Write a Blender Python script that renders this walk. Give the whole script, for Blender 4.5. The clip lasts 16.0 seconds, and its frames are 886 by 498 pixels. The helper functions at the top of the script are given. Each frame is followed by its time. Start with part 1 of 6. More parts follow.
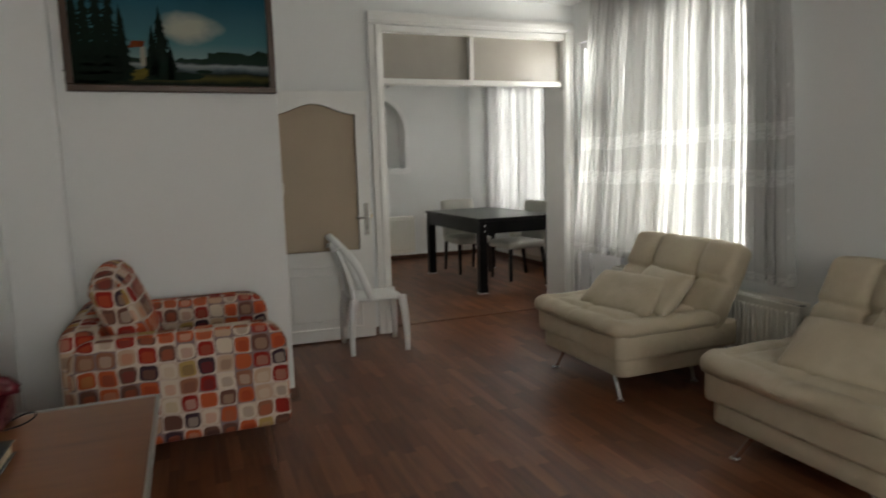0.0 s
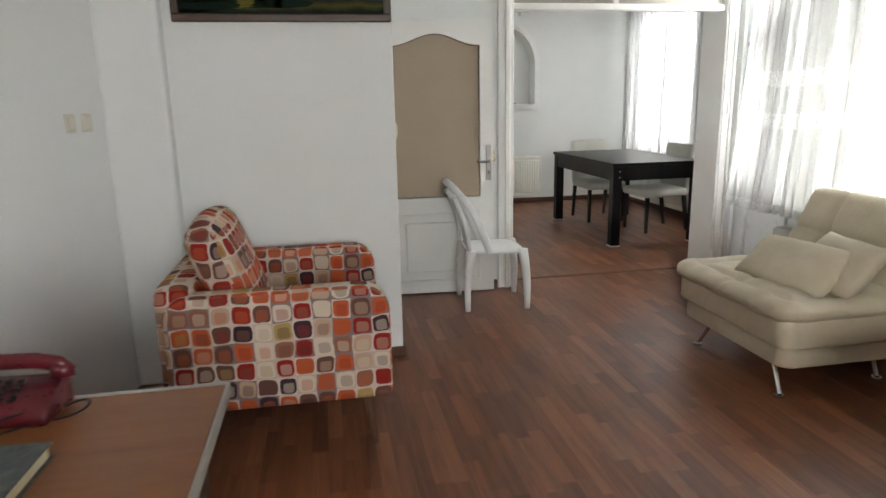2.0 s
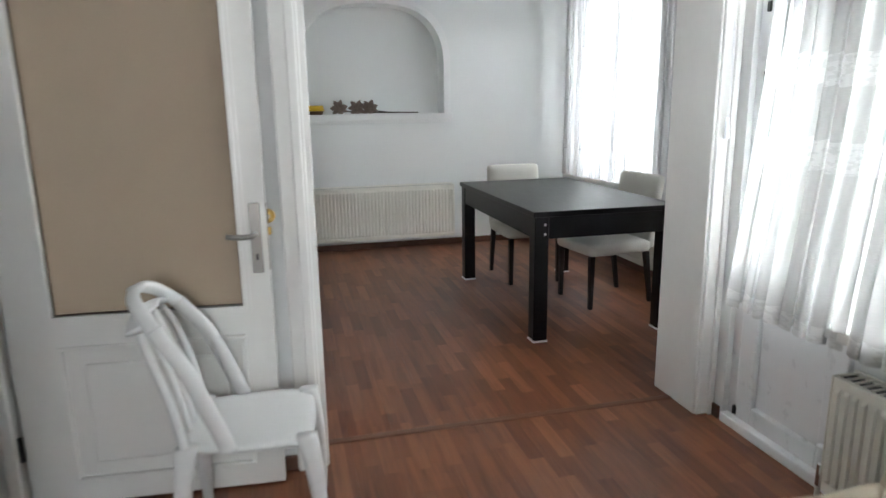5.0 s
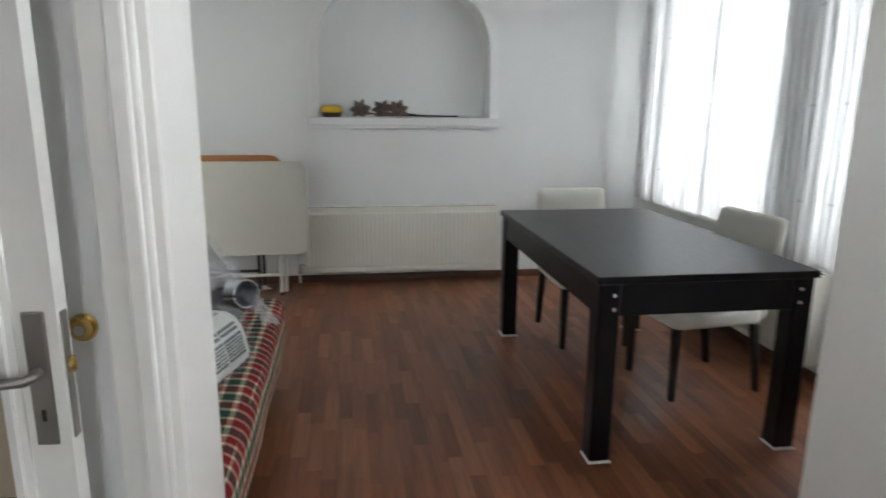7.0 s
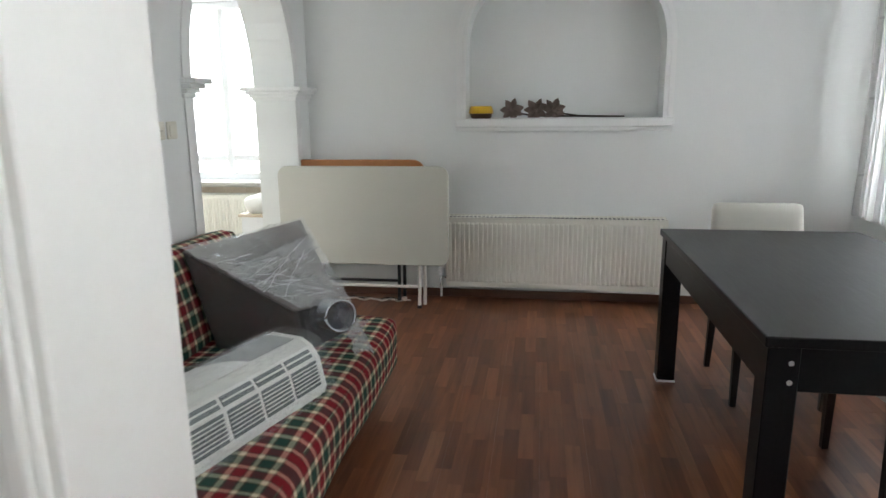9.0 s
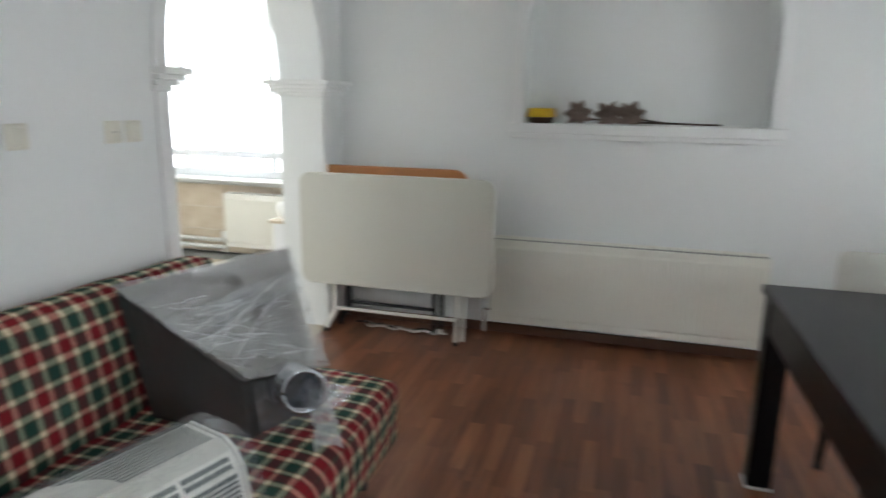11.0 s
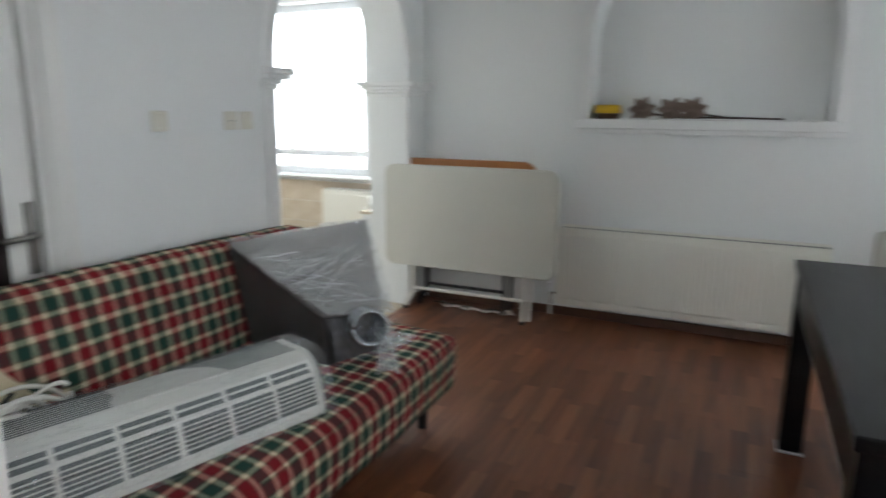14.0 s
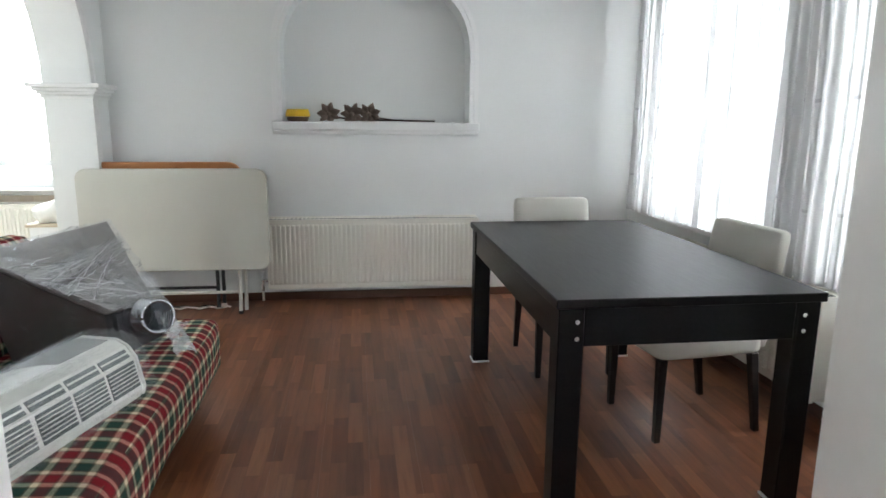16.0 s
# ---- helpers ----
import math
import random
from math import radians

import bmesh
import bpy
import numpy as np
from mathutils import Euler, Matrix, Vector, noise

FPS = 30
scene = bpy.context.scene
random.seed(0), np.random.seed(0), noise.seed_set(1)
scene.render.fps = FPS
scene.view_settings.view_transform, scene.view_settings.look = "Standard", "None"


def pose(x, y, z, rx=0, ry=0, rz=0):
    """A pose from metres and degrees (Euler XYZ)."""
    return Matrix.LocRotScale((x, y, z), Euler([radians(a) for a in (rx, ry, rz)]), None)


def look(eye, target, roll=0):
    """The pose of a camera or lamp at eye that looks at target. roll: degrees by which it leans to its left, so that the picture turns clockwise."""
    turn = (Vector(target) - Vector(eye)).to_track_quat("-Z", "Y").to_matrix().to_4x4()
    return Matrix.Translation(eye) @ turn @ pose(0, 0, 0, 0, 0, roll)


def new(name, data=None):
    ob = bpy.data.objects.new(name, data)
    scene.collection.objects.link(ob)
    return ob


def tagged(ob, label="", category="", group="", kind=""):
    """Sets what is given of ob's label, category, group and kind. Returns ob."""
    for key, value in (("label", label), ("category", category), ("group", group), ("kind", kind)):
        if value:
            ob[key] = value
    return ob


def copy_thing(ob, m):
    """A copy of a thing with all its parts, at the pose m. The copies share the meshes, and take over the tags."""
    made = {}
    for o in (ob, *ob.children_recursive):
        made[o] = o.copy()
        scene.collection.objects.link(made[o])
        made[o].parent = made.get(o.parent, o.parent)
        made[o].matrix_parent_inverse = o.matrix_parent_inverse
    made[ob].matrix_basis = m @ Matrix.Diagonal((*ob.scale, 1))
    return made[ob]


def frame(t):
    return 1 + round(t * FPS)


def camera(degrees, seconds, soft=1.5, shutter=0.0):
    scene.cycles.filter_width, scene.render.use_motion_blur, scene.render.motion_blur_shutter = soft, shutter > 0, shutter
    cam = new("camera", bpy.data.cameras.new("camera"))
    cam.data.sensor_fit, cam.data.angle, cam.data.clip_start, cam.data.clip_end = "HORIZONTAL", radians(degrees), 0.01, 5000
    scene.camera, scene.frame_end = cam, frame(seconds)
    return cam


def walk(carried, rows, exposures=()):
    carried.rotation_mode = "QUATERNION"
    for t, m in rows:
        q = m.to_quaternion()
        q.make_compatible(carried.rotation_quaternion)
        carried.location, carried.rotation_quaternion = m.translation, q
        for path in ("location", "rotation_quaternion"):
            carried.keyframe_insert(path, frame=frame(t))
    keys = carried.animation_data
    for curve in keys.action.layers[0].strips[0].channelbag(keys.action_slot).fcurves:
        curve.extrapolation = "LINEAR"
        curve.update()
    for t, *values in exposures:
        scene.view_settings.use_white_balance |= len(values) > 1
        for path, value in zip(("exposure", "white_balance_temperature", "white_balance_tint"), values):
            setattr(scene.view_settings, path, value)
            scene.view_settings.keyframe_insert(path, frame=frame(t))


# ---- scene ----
cam = camera(69.1, 16.0, shutter=0.5)
PATH = [
    (0, (0.301, 0.732, 1.36), (1.028, 2.578, 1.103), -1.7),
    (0.5, (0.277, 0.683, 1.334), (0.808, 2.58, 0.991), -1.6),
    (1, (0.325, 0.748, 1.362), (0.719, 2.664, 0.944), -1.2),
    (1.5, (0.373, 0.939, 1.374), (0.717, 2.858, 0.931), -1.3),
    (2, (0.445, 1.148, 1.395), (0.791, 3.067, 0.949), -1.2),
    (2.5, (0.633, 1.434, 1.396), (1.005, 3.348, 0.951), -1.3),
    (3, (0.812, 1.821, 1.402), (1.203, 3.731, 0.957), -1.2),
    (3.5, (1.001, 2.211, 1.407), (1.41, 4.118, 0.964), -1.3),
    (4, (1.266, 2.629, 1.407), (1.703, 4.53, 0.966), -1.3),
    (4.2, (1.354, 2.784, 1.384), (1.803, 4.686, 0.956), -1.4),
    (6.3, (2.091, 4.177, 1.442), (2.557, 6.073, 0.997), -0.1),
    (6.5, (2.095, 4.29, 1.438), (2.557, 6.188, 0.995), 0.1),
    (7, (2.146, 4.514, 1.44), (2.435, 6.444, 1.003), 0.5),
    (7.5, (2.193, 4.602, 1.431), (2.126, 6.553, 0.999), 0.0),
    (8, (2.274, 4.691, 1.407), (2.045, 6.631, 0.98), -0.1),
    (8.5, (2.377, 4.859, 1.407), (2.1, 6.793, 0.981), -0.4),
    (10.8, (2.638, 5.69, 1.465), (2.252, 7.601, 1.022), 1.3),
    (11, (2.572, 5.811, 1.446), (2.035, 7.686, 1.005), 0.9),
    (11.5, (2.569, 5.911, 1.419), (1.442, 7.511, 1.006), 0.0),
    (12, (2.603, 5.960, 1.446), (1.17, 7.296, 1.008), 0.3),
    (12.5, (2.612, 5.949, 1.457), (1.094, 7.173, 0.999), 0.4),
    (13, (2.661, 5.839, 1.455), (1.132, 7.04, 0.984), 1.2),
    (13.5, (2.893, 5.64, 1.42), (1.549, 7.052, 0.975), 0.6),
    (14, (2.861, 5.494, 1.364), (2.04, 7.271, 0.952), 0.5),
    (14.5, (2.752, 5.327, 1.373), (2.403, 7.254, 0.966), 0.5),
    (15, (2.582, 5.116, 1.348), (2.51, 7.075, 0.949), 0.6),
    (15.5, (2.5, 4.945, 1.359), (2.652, 6.9, 0.963), 0.5),
    (16, (2.471, 4.872, 1.359), (2.727, 6.816, 0.966), 0.5),
]
EXPOSURES = [(0.0, -0.48, 7250, 10), (0.4, -0.05, 7150, 10), (1.0, 0.36, 7000, 10), (1.5, 0.50, 6900, 10), (2.5, 0.54, 6800, 10), (4.0, 0.55, 6400, 10), (6.5, 0.40, 6350, 10), (7.5, 0.22, 6550, 10), (8.5, 0.30, 6550, 10), (11.0, 0.28, 6450, 10), (12.0, -0.10, 6300, 10), (12.5, -0.16, 6200, 10), (13.0, -0.06, 6250, 10), (13.5, -0.04, 6300, 10), (14.0, 0.04, 6350, 10), (14.5, 0.16, 6400, 10), (15.0, 0.48, 6400, 10), (16.0, 0.54, 6400, 10)]
walk(cam, [(t, look(eye, target, roll)) for t, eye, target, roll in PATH], EXPOSURES)

# ---- world and light ----
world = bpy.data.worlds.new("sky")
scene.world = world
world.use_nodes = True
wn = world.node_tree.nodes
sky = wn.new("ShaderNodeTexSky")
sky.sky_type, sky.sun_disc = "NISHITA", False
sky.sun_elevation, sky.sun_rotation = radians(48), radians(120)
world.node_tree.links.new(sky.outputs[0], wn["Background"].inputs[0])
wn["Background"].inputs[1].default_value = 0.12
sun = new("sun", bpy.data.lights.new("sun", "SUN"))
sun.data.energy, sun.data.angle, sun.data.color = 1.2, radians(12), (1.0, 0.96, 0.9)
sun.matrix_world = look((12, -6, 14), (0, 0, 0))


def window_light(name, centre, towards, wide, high, watts, colour=(0.93, 0.97, 1.0)):
    lamp = new(name, bpy.data.lights.new(name, "AREA"))
    lamp.data.shape, lamp.data.size, lamp.data.size_y = "RECTANGLE", wide, high
    lamp.data.energy, lamp.data.color = watts, colour
    lamp.matrix_world = look(centre, towards)
    return lamp


# daylight that enters by the windows; the rear one is unseen, added as fill
window_light("salon_window_light", (3.92, 4.62, 1.52), (0, 4.62, 1.30), 2.1, 1.75, 188)
window_light("dining_window_light", (4.96, 8.10, 1.58), (0, 8.10, 1.50), 3.0, 1.75, 222)
window_light("kitchen_window_light", (-1.15, 11.62, 1.62), (-1.15, 0, 1.5), 3.6, 2.2, 175)
window_light("unseen_rear_fill_light", (0.9, -2.05, 1.65), (0.9, 5, 1.2), 1.8, 1.5, 55)

# ---- materials ----


def nodes_of(name):
    m = bpy.data.materials.new(name)
    m.use_nodes = True
    t = m.node_tree
    return m, t, t.nodes["Principled BSDF"], t.nodes["Material Output"]


def add(t, kind, **values):
    n = t.nodes.new(kind)
    for key, value in values.items():
        if key in n.inputs:
            n.inputs[key].default_value = value
    return n


def calc(t, op, a, b=None, c=None):
    n = t.nodes.new("ShaderNodeMath")
    n.operation = op
    for i, v in enumerate((a, b, c)):
        if v is None:
            continue
        if isinstance(v, (int, float)):
            n.inputs[i].default_value = v
        else:
            t.links.new(v, n.inputs[i])
    return n.outputs[0]


def mixed(t, fac, a, b, blend="MIX"):
    n = t.nodes.new("ShaderNodeMix")
    n.data_type, n.blend_type = "RGBA", blend
    for slot, v in ((0, fac), (6, a), (7, b)):
        if isinstance(v, (int, float)):
            n.inputs[slot].default_value = v
        elif isinstance(v, tuple):
            n.inputs[slot].default_value = (*v[:3], 1)
        else:
            t.links.new(v, n.inputs[slot])
    return n.outputs[2]


def ramp(t, fac, stops, hard=False):
    n = t.nodes.new("ShaderNodeValToRGB")
    n.color_ramp.interpolation = "CONSTANT" if hard else "LINEAR"
    while len(n.color_ramp.elements) < len(stops):
        n.color_ramp.elements.new(1.0)
    for e, (p, c) in zip(n.color_ramp.elements, stops):
        e.position, e.color = p, (*c, 1)
    t.links.new(fac, n.inputs[0])
    return n.outputs[0]


def place(t, scale=(1, 1, 1), source="Object"):
    """Coordinates in metres, stretched by scale."""
    co = t.nodes.new("ShaderNodeTexCoord")
    mp = t.nodes.new("ShaderNodeMapping")
    mp.inputs["Scale"].default_value = scale
    t.links.new(co.outputs[source], mp.inputs[0])
    return mp.outputs[0]


def noise_of(t, vec, scale, detail=4.0, rough=0.55):
    n = add(t, "ShaderNodeTexNoise", Scale=scale, Detail=detail, Roughness=rough)
    t.links.new(vec, n.inputs["Vector"])
    return n.outputs["Fac"]


def relief(t, bsdf, height, strength, distance):
    b = add(t, "ShaderNodeBump", Strength=strength, Distance=distance)
    t.links.new(height, b.inputs["Height"])
    t.links.new(b.outputs[0], bsdf.inputs["Normal"])


def plain(name, colour, rough=0.5, metal=0.0, vary=0.08, grain=40.0, bump=0.15, depth=0.001, coarse=2.5, spec=0.5):
    """A painted, moulded or metal surface with a coarse and a fine variation."""
    m, t, p, out = nodes_of(name)
    vec = place(t)
    big, fine = noise_of(t, vec, coarse, 3), noise_of(t, vec, grain, 5)
    both = calc(t, "ADD", calc(t, "MULTIPLY", big, 0.65), calc(t, "MULTIPLY", fine, 0.35))
    lo, hi = tuple(c * (1 - vary) for c in colour), tuple(min(1, c * (1 + vary)) for c in colour)
    t.links.new(ramp(t, both, [(0.3, lo), (0.7, hi)]), p.inputs["Base Color"])
    t.links.new(calc(t, "MULTIPLY_ADD", fine, 0.2, rough - 0.1), p.inputs["Roughness"])
    p.inputs["Metallic"].default_value = metal
    p.inputs["Specular IOR Level"].default_value = spec
    if bump:
        relief(t, p, fine, bump, depth)
    return m


WALL = plain("wall_paint", (0.80, 0.81, 0.80), 0.75, vary=0.025, grain=90, bump=0.25, depth=0.0015, coarse=0.9, spec=0.25)
CEIL = plain("ceiling_paint", (0.82, 0.82, 0.80), 0.8, vary=0.02, grain=60, spec=0.2)
GLOSS_WHITE = plain("white_gloss_paint", (0.80, 0.79, 0.76), 0.35, vary=0.03, grain=30, bump=0.12, depth=0.001)
PLASTER = plain("plaster_moulding", (0.83, 0.83, 0.82), 0.6, vary=0.02, grain=70, bump=0.1)
PVC = plain("white_pvc", (0.82, 0.83, 0.84), 0.3, vary=0.02, grain=20, bump=0.0)
RAD = plain("radiator_enamel", (0.80, 0.78, 0.71), 0.35, vary=0.02, grain=25, bump=0.05)
CHAIR_PLASTIC = plain("white_moulded_plastic", (0.80, 0.80, 0.79), 0.35, vary=0.03, grain=50, bump=0.06)
FT_TOP = plain("pale_table_plastic", (0.58, 0.57, 0.51), 0.5, vary=0.03, grain=120, bump=0.25, depth=0.0006)
ORANGE_WOOD = plain("orange_varnished_wood", (0.42, 0.17, 0.055), 0.4, vary=0.15, grain=18)
METAL_WHITE = plain("white_enamelled_tube", (0.72, 0.71, 0.66), 0.4, vary=0.05)
BLACK_METAL = plain("black_tube", (0.015, 0.015, 0.016), 0.4, vary=0.2)
CHROME = plain("chrome", (0.75, 0.75, 0.76), 0.15, 1.0, vary=0.03, bump=0.0)
NICKEL = plain("satin_nickel", (0.33, 0.31, 0.29), 0.35, 1.0, vary=0.06, bump=0.05)
BRASS = plain("brass", (0.65, 0.45, 0.16), 0.25, 1.0, vary=0.08, bump=0.03)
DARK_LEG = plain("dark_stained_leg", (0.013, 0.010, 0.010), 0.4, vary=0.2)
SKIRT = plain("brown_skirting", (0.13, 0.06, 0.035), 0.45, vary=0.2, grain=30)
BEIGE_PANEL = plain("beige_door_panel", (0.46, 0.365, 0.27), 0.65, vary=0.05, grain=220, bump=0.3, depth=0.0006)
FROST = plain("frosted_transom_glass", (0.36, 0.33, 0.29), 0.3, vary=0.08, grain=160, bump=0.5, depth=0.001)
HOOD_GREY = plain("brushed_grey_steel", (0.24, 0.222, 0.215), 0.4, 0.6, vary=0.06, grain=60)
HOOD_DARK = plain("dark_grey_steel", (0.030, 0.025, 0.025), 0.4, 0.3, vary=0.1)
AC_WHITE = plain("ivory_appliance_plastic", (0.74, 0.73, 0.67), 0.38, vary=0.04, grain=25, bump=0.05)
# dark colour for the shade inside the air conditioner's slots and grilles
AC_DARK = plain("grille_shadow_plastic", (0.085, 0.10, 0.10), 0.5, vary=0.1)
BLACK_RUBBER = plain("black_rubber", (0.012, 0.012, 0.013), 0.5, vary=0.2)
RED_PLASTIC = plain("dark_red_plastic", (0.095, 0.008, 0.013), 0.3, vary=0.04, bump=0.03)
DARK_FOIL = plain("foil_hose", (0.50, 0.52, 0.56), 0.22, 1.0, vary=0.1, grain=80, bump=0.6, depth=0.002)
CABLE_WHITE = plain("white_cable", (0.72, 0.70, 0.64), 0.45, vary=0.05)
YELLOW = plain("yellow_plastic", (0.68, 0.42, 0.015), 0.4, vary=0.06)
BROWN_BAND = plain("dark_brown_lacquer", (0.06, 0.025, 0.012), 0.4, vary=0.1)
DRIED = plain("dried_flower", (0.24, 0.18, 0.15), 0.85, vary=0.35, grain=60, bump=0.5, depth=0.003)
STEM = plain("dried_stem", (0.045, 0.028, 0.02), 0.8, vary=0.3)
OUTSIDE = plain("outside_render", (0.75, 0.70, 0.62), 0.9, vary=0.05)
BOOK_PAGES = plain("yellowed_pages", (0.54, 0.46, 0.31), 0.85, vary=0.1, grain=300, bump=0.5)
BLUE_PAPER = plain("blue_leaflet", (0.08, 0.30, 0.55), 0.45, vary=0.1)
WHITE_PAPER = plain("white_paper", (0.70, 0.74, 0.77), 0.6, vary=0.05)
CARTON = plain("grey_carton", (0.22, 0.215, 0.19), 0.7, vary=0.08)
SWITCH = plain("ivory_switch", (0.72, 0.69, 0.60), 0.35, vary=0.03)
INK = plain("printed_ink", (0.05, 0.045, 0.04), 0.8, vary=0.1)
GREY_EDGE = plain("grey_edge_strip", (0.38, 0.37, 0.34), 0.4, vary=0.08)
PANEL_WHITE = plain("mattress_white", (0.75, 0.74, 0.70), 0.7, vary=0.05)


def leather_material():
    m, t, p, out = nodes_of("cream_leatherette")
    vec = place(t)
    big, fine, crease = noise_of(t, vec, 3.0, 3), noise_of(t, vec, 260, 3), noise_of(t, place(t, (1, 1, 1)), 11, 6, 0.6)
    t.links.new(ramp(t, calc(t, "ADD", calc(t, "MULTIPLY", big, 0.6), calc(t, "MULTIPLY", crease, 0.4)),
                     [(0.3, (0.50, 0.42, 0.30)), (0.7, (0.60, 0.515, 0.385))]), p.inputs["Base Color"])
    p.inputs["Roughness"].default_value = 0.42
    relief(t, p, calc(t, "ADD", calc(t, "MULTIPLY", fine, 0.12), calc(t, "ADD", crease, calc(t, "ABSOLUTE", calc(t, "SUBTRACT", noise_of(t, place(t, (1, 1, 1)), 6, 4, 0.55), 0.5)))), 0.5, 0.012)
    return m


def black_wood_material():
    m, t, p, out = nodes_of("black_brown_veneer")
    vec = place(t, (14, 1.2, 14))
    g = noise_of(t, vec, 6, 6, 0.65)
    t.links.new(ramp(t, g, [(0.3, (0.0040, 0.0032, 0.0040)), (0.7, (0.009, 0.0072, 0.0082))]), p.inputs["Base Color"])
    t.links.new(calc(t, "MULTIPLY_ADD", g, 0.10, 0.30), p.inputs["Roughness"])
    p.inputs["Specular IOR Level"].default_value = 0.24
    relief(t, p, g, 0.03, 0.0006)
    return m


def floor_material():
    """Printed three-strip laminate: strips run along y and start at random places."""
    m, t, p, out = nodes_of("laminate_floor")
    co = t.nodes.new("ShaderNodeNewGeometry")
    sep = t.nodes.new("ShaderNodeSeparateXYZ")
    t.links.new(co.outputs["Position"], sep.inputs[0])
    row = calc(t, "FLOOR", calc(t, "DIVIDE", sep.outputs[0], 0.065))
    wn1 = t.nodes.new("ShaderNodeTexWhiteNoise")
    wn1.noise_dimensions = "1D"
    t.links.new(row, wn1.inputs["W"])
    along = calc(t, "ADD", calc(t, "DIVIDE", sep.outputs[1], 0.40), calc(t, "MULTIPLY", wn1.outputs["Value"], 7.3))
    col = calc(t, "FLOOR", along)
    cell = t.nodes.new("ShaderNodeCombineXYZ")
    t.links.new(row, cell.inputs[0])
    t.links.new(col, cell.inputs[1])
    wn2 = t.nodes.new("ShaderNodeTexWhiteNoise")
    t.links.new(cell.outputs[0], wn2.inputs["Vector"])
    info = t.nodes.new("ShaderNodeObjectInfo")
    shift = t.nodes.new("ShaderNodeVectorMath")
    shift.operation = "MULTIPLY_ADD"
    t.links.new(wn2.outputs["Color"], shift.inputs[0])
    shift.inputs[1].default_value = (9, 9, 9)
    t.links.new(co.outputs["Position"], shift.inputs[2])
    mp = t.nodes.new("ShaderNodeMapping")
    mp.inputs["Scale"].default_value = (17, 1.3, 1)
    t.links.new(shift.outputs[0], mp.inputs[0])
    grain = noise_of(t, mp.outputs[0], 1.6, 6, 0.62)
    base = ramp(t, wn2.outputs["Value"], [(0.0, (0.138, 0.047, 0.022)), (0.4, (0.185, 0.067, 0.031)), (0.75, (0.226, 0.085, 0.041)), (1.0, (0.280, 0.112, 0.056))])
    streak = ramp(t, grain, [(0.28, (0.60, 0.57, 0.54)), (0.50, (0.95, 0.95, 0.95)), (0.75, (1.22, 1.20, 1.15))])
    board = ramp(t, info.outputs["Random"], [(0, (0.93, 0.93, 0.93)), (1, (1.06, 1.06, 1.06))])
    colour = mixed(t, 1.0, mixed(t, 1.0, base, streak, "MULTIPLY"), board, "MULTIPLY")
    edge = calc(t, "MINIMUM", calc(t, "PINGPONG", calc(t, "DIVIDE", sep.outputs[0], 0.065), 0.5), calc(t, "MULTIPLY", calc(t, "PINGPONG", along, 0.5), 6.0))
    line = ramp(t, edge, [(0.0, (0.80, 0.78, 0.76)), (0.03, (1, 1, 1))])
    t.links.new(mixed(t, 1.0, colour, line, "MULTIPLY"), p.inputs["Base Color"])
    dirt = noise_of(t, place(t, (1, 1, 1)), 1.7, 4)
    t.links.new(calc(t, "ADD", calc(t, "MULTIPLY", grain, 0.04), calc(t, "MULTIPLY_ADD", dirt, 0.10, 0.27)), p.inputs["Roughness"])
    p.inputs["Specular IOR Level"].default_value = 0.45
    relief(t, p, grain, 0.02, 0.0006)
    return m


def wood_top_material():
    m, t, p, out = nodes_of("desk_wood_laminate")
    vec = place(t, (1.6, 12, 1))
    warp = noise_of(t, place(t, (1, 1, 1)), 2.0, 3)
    g = noise_of(t, vec, 2.2, 7, 0.6)
    fine = noise_of(t, place(t, (6, 120, 1)), 2.0, 4)
    col = ramp(t, calc(t, "ADD", calc(t, "MULTIPLY", g, 0.75), calc(t, "MULTIPLY", fine, 0.25)),
               [(0.25, (0.135, 0.042, 0.011)), (0.45, (0.225, 0.076, 0.021)), (0.62, (0.262, 0.094, 0.028)), (0.8, (0.290, 0.110, 0.036))])
    t.links.new(mixed(t, calc(t, "MULTIPLY", warp, 0.25), col, (0.17, 0.075, 0.03)), p.inputs["Base Color"])
    p.inputs["Roughness"].default_value = 0.3
    relief(t, p, fine, 0.05, 0.0008)
    return m


